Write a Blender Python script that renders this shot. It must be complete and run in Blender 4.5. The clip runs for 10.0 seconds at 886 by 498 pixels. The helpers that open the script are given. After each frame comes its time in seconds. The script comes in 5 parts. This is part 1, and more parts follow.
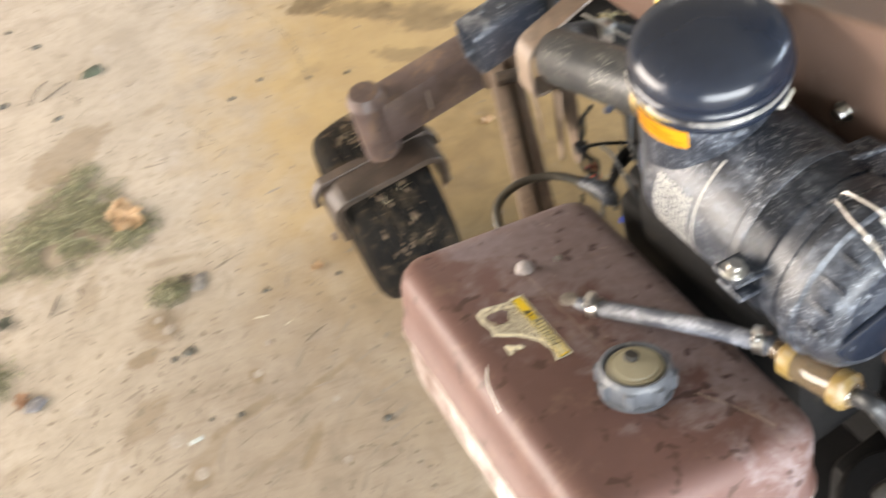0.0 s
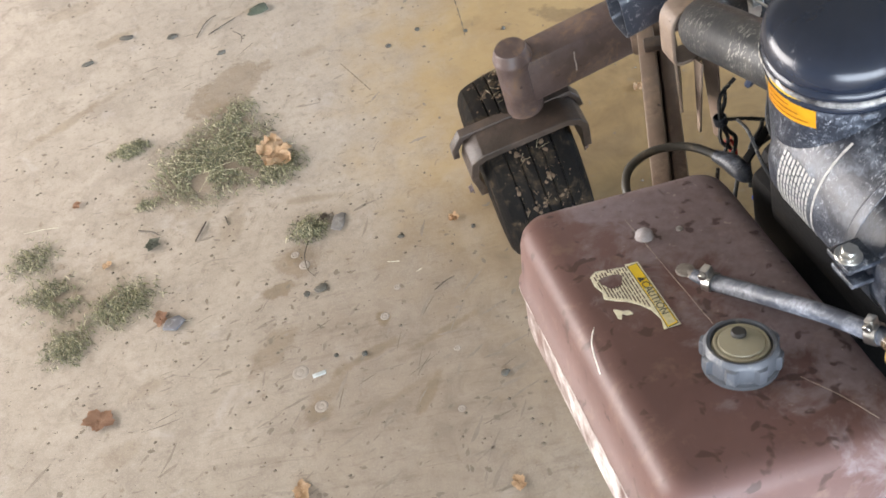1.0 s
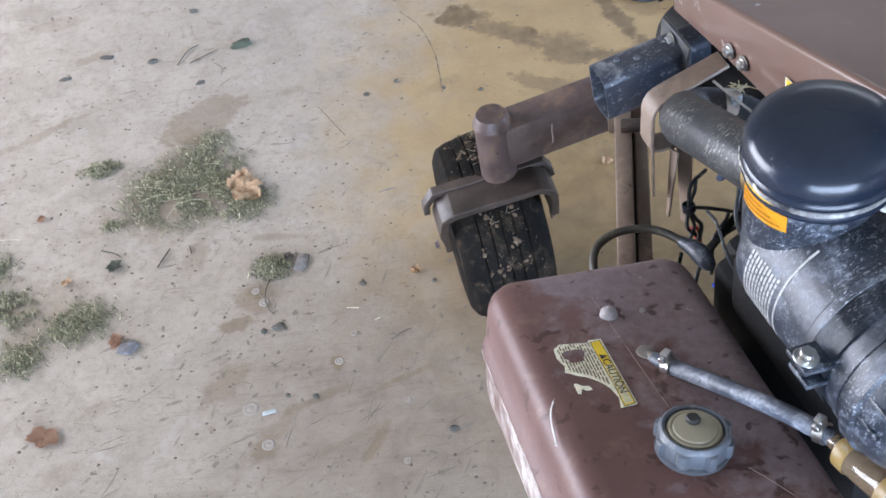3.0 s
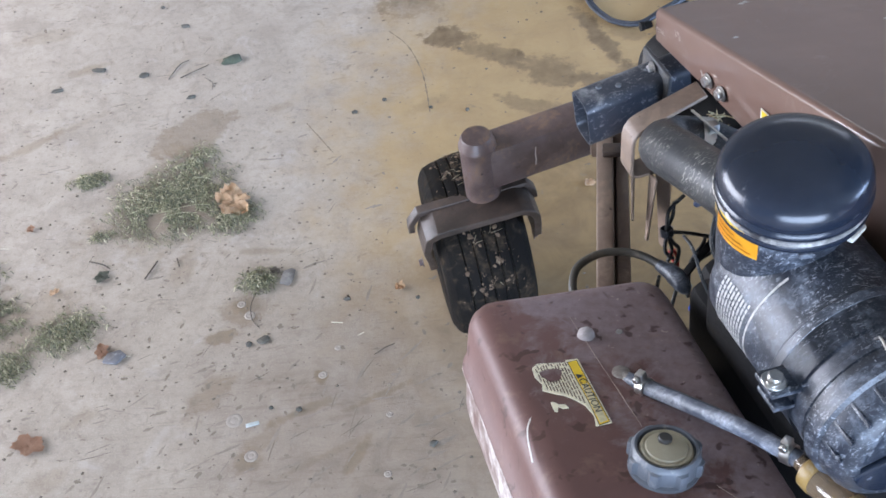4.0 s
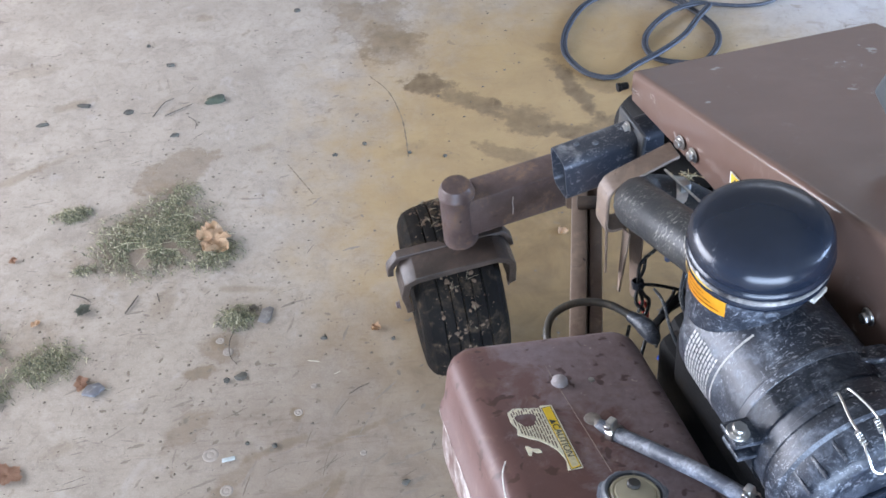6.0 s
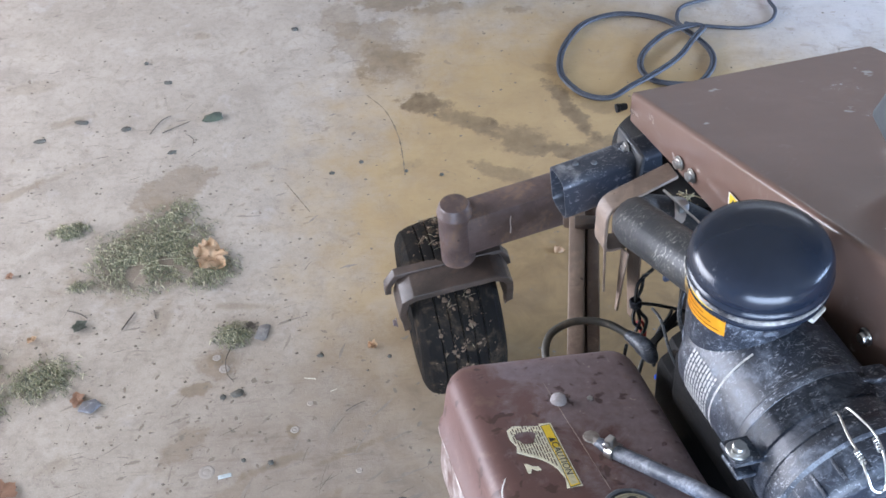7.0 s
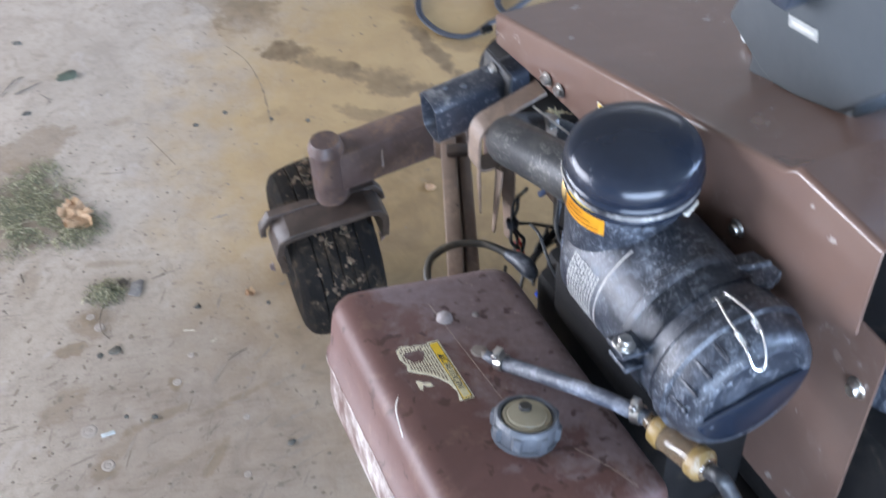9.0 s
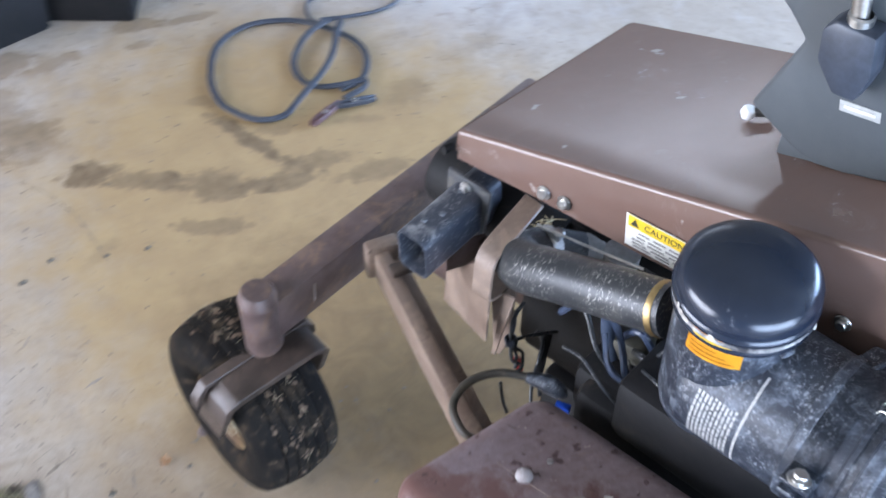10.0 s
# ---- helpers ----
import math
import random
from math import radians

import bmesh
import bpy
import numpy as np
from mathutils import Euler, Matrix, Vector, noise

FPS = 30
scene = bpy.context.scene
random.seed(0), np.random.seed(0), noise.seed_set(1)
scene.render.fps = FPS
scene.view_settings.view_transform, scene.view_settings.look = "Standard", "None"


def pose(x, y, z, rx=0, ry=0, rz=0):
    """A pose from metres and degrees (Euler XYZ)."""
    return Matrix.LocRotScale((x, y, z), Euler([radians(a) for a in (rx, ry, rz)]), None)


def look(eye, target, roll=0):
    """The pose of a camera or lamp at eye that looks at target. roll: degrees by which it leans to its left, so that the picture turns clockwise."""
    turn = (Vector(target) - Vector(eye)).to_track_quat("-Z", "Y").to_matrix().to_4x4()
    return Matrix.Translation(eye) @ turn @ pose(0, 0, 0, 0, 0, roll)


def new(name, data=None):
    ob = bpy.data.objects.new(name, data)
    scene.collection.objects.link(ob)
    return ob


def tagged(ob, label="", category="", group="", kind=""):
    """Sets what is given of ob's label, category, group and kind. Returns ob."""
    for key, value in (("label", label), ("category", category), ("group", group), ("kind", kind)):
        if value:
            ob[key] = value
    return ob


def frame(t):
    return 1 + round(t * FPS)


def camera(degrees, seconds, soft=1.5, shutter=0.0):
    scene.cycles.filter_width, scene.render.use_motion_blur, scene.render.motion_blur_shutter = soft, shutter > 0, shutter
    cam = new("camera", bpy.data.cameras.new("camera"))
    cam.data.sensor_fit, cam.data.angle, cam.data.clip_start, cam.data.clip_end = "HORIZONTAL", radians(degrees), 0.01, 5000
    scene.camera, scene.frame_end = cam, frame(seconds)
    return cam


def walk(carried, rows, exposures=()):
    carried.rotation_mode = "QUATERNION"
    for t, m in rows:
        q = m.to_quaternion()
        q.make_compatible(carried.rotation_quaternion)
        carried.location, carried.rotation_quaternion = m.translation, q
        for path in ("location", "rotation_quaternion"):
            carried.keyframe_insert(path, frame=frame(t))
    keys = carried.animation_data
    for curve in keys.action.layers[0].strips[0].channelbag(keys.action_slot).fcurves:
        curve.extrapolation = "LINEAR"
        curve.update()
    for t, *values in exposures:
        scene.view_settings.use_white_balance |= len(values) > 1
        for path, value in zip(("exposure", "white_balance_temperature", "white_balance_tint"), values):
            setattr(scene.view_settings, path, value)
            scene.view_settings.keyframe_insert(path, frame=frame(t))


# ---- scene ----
def plan(x, y):
    """Survey coordinates of the floor to metres."""
    return (0.0391 + 0.9883 * x - 0.028 * y + 0.0225 * x * y + 0.0017 * y * y, 0.0181 + 0.0254 * x + 1.0078 * y + 0.0158 * x * y + 0.0131 * y * y)


def shot(x, y, z, yaw, pitch, roll):
    """Camera pose: heading, tilt of the view and lean about the view."""
    return pose(x, y, z, 0, 0, yaw) @ pose(0, 0, 0, 90 + pitch, 0, 0) @ pose(0, 0, 0, 0, 0, roll)


cam = camera(39.47, 10.0, 1.6, 0.5)
walk(cam, [
    (0, shot(-0.0054, 0.0752, 1.5619, -3.84, -49.27, -14.61)),
    (0.2, shot(0.0147, 0.0628, 1.5548, 2.61, -49.36, -18.13)),
    (0.5, shot(0.0181, 0.0495, 1.5705, 7.01, -49.66, -19.95)),
    (1, shot(0.0310, 0.0526, 1.5616, 7.64, -48.97, -17.81)),
    (1.5, shot(0.0264, 0.0554, 1.5659, 6.35, -48.49, -14.76)),
    (2, shot(0.0138, 0.0551, 1.5781, 4.92, -48.17, -12.03)),
    (2.5, shot(0.0041, 0.0521, 1.5925, 3.82, -47.93, -10.01)),
    (4, shot(0.0098, 0.0269, 1.6351, 2.02, -47.11, -6.76)),
    (4.5, shot(0.0065, 0.0111, 1.6568, 1.13, -46.77, -5.54)),
    (5, shot(0.0032, 0.0026, 1.6736, 0.44, -46.43, -4.58)),
    (5.5, shot(0.0000, -0.0000, 1.6826, 0.00, -46.04, -3.99)),
    (7, shot(-0.0189, -0.0098, 1.6952, -1.18, -44.73, -2.52)),
    (7.5, shot(-0.0191, -0.0104, 1.6960, -1.23, -44.53, -2.49)),
    (8, shot(-0.0221, -0.0108, 1.7007, -2.63, -44.72, -1.63)),
    (8.5, shot(-0.0167, -0.0214, 1.6769, -5.66, -45.18, -0.59)),
    (9, shot(-0.0396, -0.0447, 1.6612, -10.04, -46.42, 0.07)),
    (9.1, shot(-0.0606, -0.0400, 1.6789, -11.53, -47.05, 0.03)),
    (9.3, shot(-0.1177, -0.0157, 1.6985, -14.98, -47.12, 0.32)),
    (9.5, shot(-0.1811, 0.0468, 1.7049, -18.32, -46.41, 0.60)),
    (9.7, shot(-0.2564, 0.1222, 1.7110, -22.16, -46.13, 1.47)),
    (9.8, shot(-0.3089, 0.1885, 1.7129, -25.78, -46.35, 2.23)),
    (10, shot(-0.3681, 0.3099, 1.6923, -33.11, -46.49, 3.41)),
], exposures=[
    (0.0, 0.5, 9600, 20), (0.3, 0.5, 9000, 20), (0.6, 0.36, 8400, 20), (1.0, 0.14, 8300, 20), (1.5, 0.1, 8000, 20), (2.0, 0.08, 7200, 20), (2.5, 0.08, 6780, 20), (4.0, 0.06, 6680, 20), (8.8, 0.06, 6680, 20), (9.6, 0.14, 6500, 20), (10.0, 0.2, 6450, 20),
])

# ---- light ----
world = bpy.data.worlds.new("world")
scene.world = world
world.use_nodes = True
wn = world.node_tree
bg = wn.nodes["Background"]
sky = wn.nodes.new("ShaderNodeTexSky")
sky.sky_type = "NISHITA"
sky.sun_disc = False
sky.sun_elevation = radians(38)
sky.sun_rotation = radians(150)
bg.inputs["Strength"].default_value = 0.12
wn.links.new(sky.outputs["Color"], bg.inputs["Color"])


def daylight(name, centre, aim, w, h, power, colour):
    """Sky light that enters by a door opening."""
    lamp = bpy.data.lights.new(name, "AREA")
    lamp.shape, lamp.size, lamp.size_y, lamp.energy, lamp.color = "RECTANGLE", w, h, power, colour
    ob = new(name, lamp)
    ob.matrix_world = look(centre, aim)
    return ob


sun = bpy.data.lights.new("sun", "SUN")
sun.energy, sun.angle, sun.color = 2.5, radians(0.6), (1.0, 0.95, 0.87)
new("sun", sun).matrix_world = look((0, 0, 8), (-2.0, 4.0, 2.0))
daylight("daylight_near_door", (0.2, -3.35, 1.15), (0.2, 1.4, 0.4), 4.4, 2.1, 535, (0.52, 0.735, 1.0))
daylight("daylight_side_door", (-3.94, 2.2, 1.1), (-0.3, 1.7, 0.2), 3.6, 2.1, 440, (0.76, 0.87, 1.0))
daylight("daylight_far_window", (2.65, 6.12, 2.12), (0.3, 1.7, 0.3), 3.2, 0.30, 24, (0.74, 0.87, 1.0))


daylight("daylight_east_door", (4.33, 0.4, 1.1), (0.6, 1.6, 0.5), 3.4, 2.1, 730, (0.43, 0.665, 1.0))


# ---- materials ----
def material(name):
    m = bpy.data.materials.new(name)
    m.use_nodes = True
    nt = m.node_tree
    return m, nt, nt.nodes["Principled BSDF"]


def coords(nt, space="Object"):
    return nt.nodes.new("ShaderNodeTexCoord").outputs[space]


def noise_out(nt, vec, scale, detail=5.0, rough=0.6, distort=0.0):
    n = nt.nodes.new("ShaderNodeTexNoise")
    n.inputs["Scale"].default_value = scale
    n.inputs["Detail"].default_value = detail
    n.inputs["Roughness"].default_value = rough
    n.inputs["Distortion"].default_value = distort
    nt.links.new(vec, n.inputs["Vector"])
    return n.outputs["Fac"]


def ramp(nt, fac, *stops):
    r = nt.nodes.new("ShaderNodeValToRGB")
    e = r.color_ramp.elements
    while len(e) < len(stops):
        e.new(0.5)
    for el, (p, c) in zip(e, stops):
        el.position = p
        el.color = (*c, 1.0) if len(c) == 3 else c
    nt.links.new(fac, r.inputs["Fac"])
    return r.outputs["Color"]


def grey(v):
    return (v, v, v)


def mix(nt, fac, a, b, blend="MIX"):
    n = nt.nodes.new("ShaderNodeMix")
    n.data_type, n.blend_type = "RGBA", blend
    for sock, value in ((n.inputs[0], fac), (n.inputs[6], a), (n.inputs[7], b)):
        if isinstance(value, bpy.types.NodeSocket):
            nt.links.new(value, sock)
        else:
            sock.default_value = value if not isinstance(value, tuple) else (*value, 1.0)[:4]
    return n.outputs[2]


def maths(nt, op, a, b=0.0, c=0.0):
    n = nt.nodes.new("ShaderNodeMath")
    n.operation = op
    for sock, value in zip(n.inputs, (a, b, c)):
        if isinstance(value, bpy.types.NodeSocket):
            nt.links.new(value, sock)
        else:
            sock.default_value = value
    return n.outputs[0]


def bump(nt, bsdf, height, strength, distance=0.002):
    b = nt.nodes.new("ShaderNodeBump")
    b.inputs["Strength"].default_value = strength
    b.inputs["Distance"].default_value = distance
    nt.links.new(height, b.inputs["Height"])
    nt.links.new(b.outputs["Normal"], bsdf.inputs["Normal"])


def worn(name, base, dark, dust, rough=0.5, metal=0.0, dust_at=0.56, dust_amount=0.7, scale=22.0, relief=0.25, chips=None, flecks=None, spec=0.5):
    """A used surface: base colour mottled with dark, patches of dust, and chips."""
    m, nt, bsdf = material(name)
    v = coords(nt)
    big = noise_out(nt, v, scale * 0.35, 4, 0.6)
    fine = noise_out(nt, v, scale * 3.2, 6, 0.7)
    mid = noise_out(nt, v, scale, 6, 0.68, 0.6)
    col = mix(nt, ramp(nt, big, (0.35, grey(0)), (0.68, grey(1))), base, dark)
    col = mix(nt, maths(nt, "MULTIPLY", ramp(nt, fine, (0.4, grey(0)), (0.75, grey(1))), 0.35), col, dark)
    dustmask = maths(nt, "MULTIPLY", ramp(nt, mid, (dust_at, grey(0)), (dust_at + 0.12, grey(1))), ramp(nt, fine, (0.35, grey(0)), (0.6, grey(1))))
    dustmask = maths(nt, "MULTIPLY", dustmask, dust_amount)
    col = mix(nt, dustmask, col, dust)
    if chips:
        spots = noise_out(nt, v, scale * 2.1, 3, 0.55)
        col = mix(nt, ramp(nt, spots, (0.69, grey(0)), (0.715, grey(1))), col, chips)
    if flecks:
        # short pale scratches and dust flecks, thicker in some places
        lay = nt.nodes.new("ShaderNodeMapping")
        lay.inputs["Rotation"].default_value = (0.6, 0.5, 0.8)
        lay.inputs["Scale"].default_value = (1.0, 2.4, 1.5)
        nt.links.new(v, lay.inputs["Vector"])
        thin = ramp(nt, noise_out(nt, lay.outputs["Vector"], scale * 3.6, 4, 0.62, 1.8), (0.565, grey(0)), (0.64, grey(1)))
        where = ramp(nt, noise_out(nt, v, scale * 0.6, 3, 0.6), (0.38, grey(0.1)), (0.6, grey(1)))
        col = mix(nt, maths(nt, "MULTIPLY", maths(nt, "MULTIPLY", thin, where), 0.52), col, flecks)
    nt.links.new(col, bsdf.inputs["Base Color"])
    bsdf.inputs["Metallic"].default_value = metal
    bsdf.inputs["Specular IOR Level"].default_value = spec
    r = maths(nt, "MULTIPLY_ADD", dustmask, 0.4, rough)
    r = maths(nt, "MULTIPLY_ADD", fine, 0.12, r)
    nt.links.new(r, bsdf.inputs["Roughness"])
    bump(nt, bsdf, fine, relief)
    return m


def plain(name, colour, rough=0.5, metal=0.0, vary=0.25, scale=60.0):
    m, nt, bsdf = material(name)
    v = coords(nt)
    f = noise_out(nt, v, scale, 5, 0.65)
    lo = tuple(c * (1 - vary) for c in colour)
    hi = tuple(min(1, c * (1 + vary)) for c in colour)
    nt.links.new(ramp(nt, f, (0.3, lo), (0.7, hi)), bsdf.inputs["Base Color"])
    bsdf.inputs["Roughness"].default_value = rough
    bsdf.inputs["Metallic"].default_value = metal
    bump(nt, bsdf, f, 0.1, 0.001)
    return m


def smear(nt, xy, wobble, cx, cy, rx, ry, turn, soft=0.35):
    """Mask of a ragged oval at (cx, cy): 1 inside, 0 outside."""
    x = maths(nt, "SUBTRACT", xy[0], cx)
    y = maths(nt, "SUBTRACT", xy[1], cy)
    c, s = math.cos(radians(turn)), math.sin(radians(turn))
    a = maths(nt, "MULTIPLY", maths(nt, "ADD", maths(nt, "MULTIPLY", x, c), maths(nt, "MULTIPLY", y, s)), 1 / rx)
    b = maths(nt, "MULTIPLY", maths(nt, "ADD", maths(nt, "MULTIPLY", x, -s), maths(nt, "MULTIPLY", y, c)), 1 / ry)
    d = maths(nt, "SQRT", maths(nt, "ADD", maths(nt, "MULTIPLY", a, a), maths(nt, "MULTIPLY", b, b)))
    d = maths(nt, "ADD", d, wobble)
    n = nt.nodes.new("ShaderNodeMapRange")
    n.interpolation_type = "SMOOTHSTEP"
    n.inputs["From Min"].default_value, n.inputs["From Max"].default_value = 1.0, 1.0 - soft
    nt.links.new(d, n.inputs["Value"])
    return n.outputs["Result"]


def tank_paint():
    """Red-brown enamel: a grey bloom of dust and painted-in light, drips and dark pits."""
    m, nt, bsdf = material("tank_brown_paint")
    v = coords(nt)
    sep = nt.nodes.new("ShaderNodeSeparateXYZ")
    nt.links.new(v, sep.inputs[0])
    big = noise_out(nt, v, 6.0, 5, 0.62, 0.4)
    mid = noise_out(nt, v, 19.0, 6, 0.68, 0.5)
    fine = noise_out(nt, v, 85.0, 5, 0.7)
    col = mix(nt, ramp(nt, big, (0.35, grey(0)), (0.65, grey(1))), (0.143, 0.070, 0.058), (0.108, 0.051, 0.042))
    # the bloom lies thickest next to the engine; its rise rightwards paints in light
    side = maths(nt, "MULTIPLY_ADD", sep.outputs[1], 0.55, 0.52)
    side = maths(nt, "MULTIPLY_ADD", sep.outputs[0], 2.0, side)
    bloom = ramp(nt, maths(nt, "ADD", mid, side), (0.50, grey(0)), (0.64, grey(1)))
    bloom = maths(nt, "MULTIPLY", bloom, ramp(nt, fine, (0.25, grey(0.35)), (0.65, grey(1))))
    col = mix(nt, maths(nt, "MULTIPLY", bloom, 0.5), col, (0.34, 0.30, 0.315))
    tan = ramp(nt, noise_out(nt, v, 33.0, 5, 0.7), (0.56, grey(0)), (0.70, grey(1)))
    col = mix(nt, maths(nt, "MULTIPLY", tan, 0.28), col, (0.26, 0.165, 0.11))
    stain = ramp(nt, noise_out(nt, v, 52.0, 2, 0.5, 0.4), (0.62, grey(0)), (0.68, grey(1)))
    col = mix(nt, maths(nt, "MULTIPLY", stain, 0.8), col, (0.05, 0.02, 0.014))
    lay = nt.nodes.new("ShaderNodeMapping")
    lay.inputs["Rotation"].default_value = (0, 0, radians(8))
    lay.inputs["Scale"].default_value = (70.0, 24.0, 40.0)
    nt.links.new(v, lay.inputs["Vector"])
    drip = ramp(nt, noise_out(nt, lay.outputs["Vector"], 1.0, 2, 0.5, 0.3), (0.70, grey(0)), (0.76, grey(1)))
    col = mix(nt, maths(nt, "MULTIPLY", drip, 0.55), col, (0.06, 0.03, 0.022))
    flake = ramp(nt, noise_out(nt, v, 120.0, 2, 0.5, 1.0), (0.69, grey(0)), (0.73, grey(1)))
    col = mix(nt, maths(nt, "MULTIPLY", maths(nt, "MULTIPLY", flake, bloom), 0.6), col, (0.45, 0.38, 0.33))
    nt.links.new(col, bsdf.inputs["Base Color"])
    r = maths(nt, "MULTIPLY_ADD", bloom, 0.2, 0.5)
    nt.links.new(r, bsdf.inputs["Roughness"])
    bump(nt, bsdf, maths(nt, "ADD", mid, maths(nt, "MULTIPLY", fine, 0.5)), 0.22)
    return m


def concrete():
    m, nt, bsdf = material("worn_concrete")
    v = coords(nt)
    sep = nt.nodes.new("ShaderNodeSeparateXYZ")
    nt.links.new(v, sep.inputs[0])
    xy = (sep.outputs[0], sep.outputs[1])
    big = noise_out(nt, v, 1.6, 5, 0.6)
    mid = noise_out(nt, v, 9.0, 6, 0.65, 0.4)
    fine = noise_out(nt, v, 70.0, 6, 0.7)
    grain = noise_out(nt, v, 320.0, 3, 0.6)
    col = ramp(nt, big, (0.3, (0.335, 0.286, 0.228)), (0.7, (0.432, 0.376, 0.308)))
    col = mix(nt, maths(nt, "MULTIPLY", ramp(nt, noise_out(nt, v, 26.0, 5, 0.7, 0.8), (0.52, grey(0)), (0.66, grey(1))), 0.42), col, (0.235, 0.195, 0.155))
    col = mix(nt, maths(nt, "MULTIPLY", ramp(nt, mid, (0.42, grey(0)), (0.68, grey(1))), 0.55), col, (0.272, 0.228, 0.180))
    col = mix(nt, maths(nt, "MULTIPLY", ramp(nt, fine, (0.50, grey(0)), (0.70, grey(1))), 0.55), col, (0.215, 0.18, 0.15))
    col = mix(nt, maths(nt, "MULTIPLY", ramp(nt, grain, (0.35, grey(1)), (0.5, grey(0))), 0.18), col, (0.6, 0.56, 0.5))
    wob = maths(nt, "MULTIPLY", maths(nt, "SUBTRACT", noise_out(nt, v, 13.0, 5, 0.65), 0.5), 1.9)
    # paler, more neutral floor on the far right
    far_pale = smear(nt, xy, maths(nt, "MULTIPLY", wob, 0.4), 1.15, 2.75, 0.85, 0.75, 20, 0.7)
    col = mix(nt, maths(nt, "MULTIPLY", far_pale, 0.6), col, (0.52, 0.52, 0.53))
    # blotched brown film with ragged edges, worn pale patches and crisp specks
    film_a = ramp(nt, noise_out(nt, v, 7.5, 9, 0.72, 0.9), (0.545, grey(0)), (0.60, grey(1)))
    film_b = ramp(nt, noise_out(nt, v, 22.0, 8, 0.75, 1.2), (0.585, grey(0)), (0.63, grey(1)))
    col = mix(nt, maths(nt, "MULTIPLY", film_a, 0.30), col, (0.235, 0.195, 0.155))
    col = mix(nt, maths(nt, "MULTIPLY", film_b, 0.42), col, (0.195, 0.155, 0.118))
    pale = ramp(nt, noise_out(nt, v, 11.0, 8, 0.7, 0.6), (0.58, grey(0)), (0.66, grey(1)))
    col = mix(nt, maths(nt, "MULTIPLY", pale, 0.30), col, (0.50, 0.46, 0.42))
    mp = nt.nodes.new("ShaderNodeMapping")
    mp.inputs["Rotation"].default_value = (0, 0, radians(-35))
    mp.inputs["Scale"].default_value = (16.0, 62.0, 1.0)
    nt.links.new(v, mp.inputs["Vector"])
    fleck = ramp(nt, noise_out(nt, mp.outputs["Vector"], 1.0, 4, 0.6, 0.8), (0.66, grey(0)), (0.70, grey(1)))
    col = mix(nt, maths(nt, "MULTIPLY", fleck, 0.6), col, (0.15, 0.12, 0.095))
    # tan film of old oil round the machine, then separate wet and dry stains
    tan = smear(nt, xy, maths(nt, "MULTIPLY", wob, 0.3), 0.38, 1.72, 0.76, 1.05, 10, 0.5)
    col = mix(nt, maths(nt, "MULTIPLY", tan, 0.9), col, mix(nt, ramp(nt, mid, (0.35, grey(0)), (0.65, grey(1))), (0.385, 0.262, 0.115), (0.325, 0.215, 0.095)))
    # darker brown under the machine: oil stain plus the mower's shade, painted in
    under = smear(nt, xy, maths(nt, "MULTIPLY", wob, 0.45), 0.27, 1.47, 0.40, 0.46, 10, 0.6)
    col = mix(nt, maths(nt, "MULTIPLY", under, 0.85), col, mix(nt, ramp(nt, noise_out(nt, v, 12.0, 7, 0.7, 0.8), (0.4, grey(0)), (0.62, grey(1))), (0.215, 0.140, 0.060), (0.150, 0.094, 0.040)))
    # scuffs: short dark streaks that run one way, thickest near the machine
    mp = nt.nodes.new("ShaderNodeMapping")
    mp.inputs["Rotation"].default_value = (0, 0, radians(-28))
    mp.inputs["Scale"].default_value = (7.0, 46.0, 1.0)
    nt.links.new(v, mp.inputs["Vector"])
    scuff = ramp(nt, noise_out(nt, mp.outputs["Vector"], 1.0, 4, 0.6, 0.3), (0.55, grey(0)), (0.66, grey(1)))
    zone = smear(nt, xy, maths(nt, "MULTIPLY", wob, 0.4), -0.22, 1.12, 0.50, 0.42, 10, 0.9)
    zone = maths(nt, "MULTIPLY_ADD", zone, 0.42, 0.05)
    col = mix(nt, maths(nt, "MULTIPLY", scuff, zone), col, (0.16, 0.125, 0.095))
    mp = nt.nodes.new("ShaderNodeMapping")
    mp.inputs["Rotation"].default_value = (0, 0, radians(-17))
    mp.inputs["Scale"].default_value = (13.0, 110.0, 1.0)
    nt.links.new(v, mp.inputs["Vector"])
    hair = ramp(nt, noise_out(nt, mp.outputs["Vector"], 1.0, 3, 0.55, 0.5), (0.61, grey(0)), (0.67, grey(1)))
    col = mix(nt, maths(nt, "MULTIPLY", hair, maths(nt, "MULTIPLY_ADD", zone, 0.9, 0.04)), col, (0.14, 0.11, 0.085))
    spot = ramp(nt, noise_out(nt, v, 34.0, 3, 0.55, 1.0), (0.67, grey(0)), (0.72, grey(1)))
    col = mix(nt, maths(nt, "MULTIPLY", spot, 0.5), col, (0.2, 0.15, 0.1))
    film = smear(nt, xy, maths(nt, "MULTIPLY", wob, 0.5), -0.15, 1.15, 0.5, 0.45, 20, 0.9)
    col = mix(nt, maths(nt, "MULTIPLY", film, 0.72), col, mix(nt, ramp(nt, noise_out(nt, v, 16.0, 7, 0.72, 0.8), (0.42, grey(0)), (0.60, grey(1))), (0.275, 0.222, 0.165), (0.205, 0.160, 0.118)))
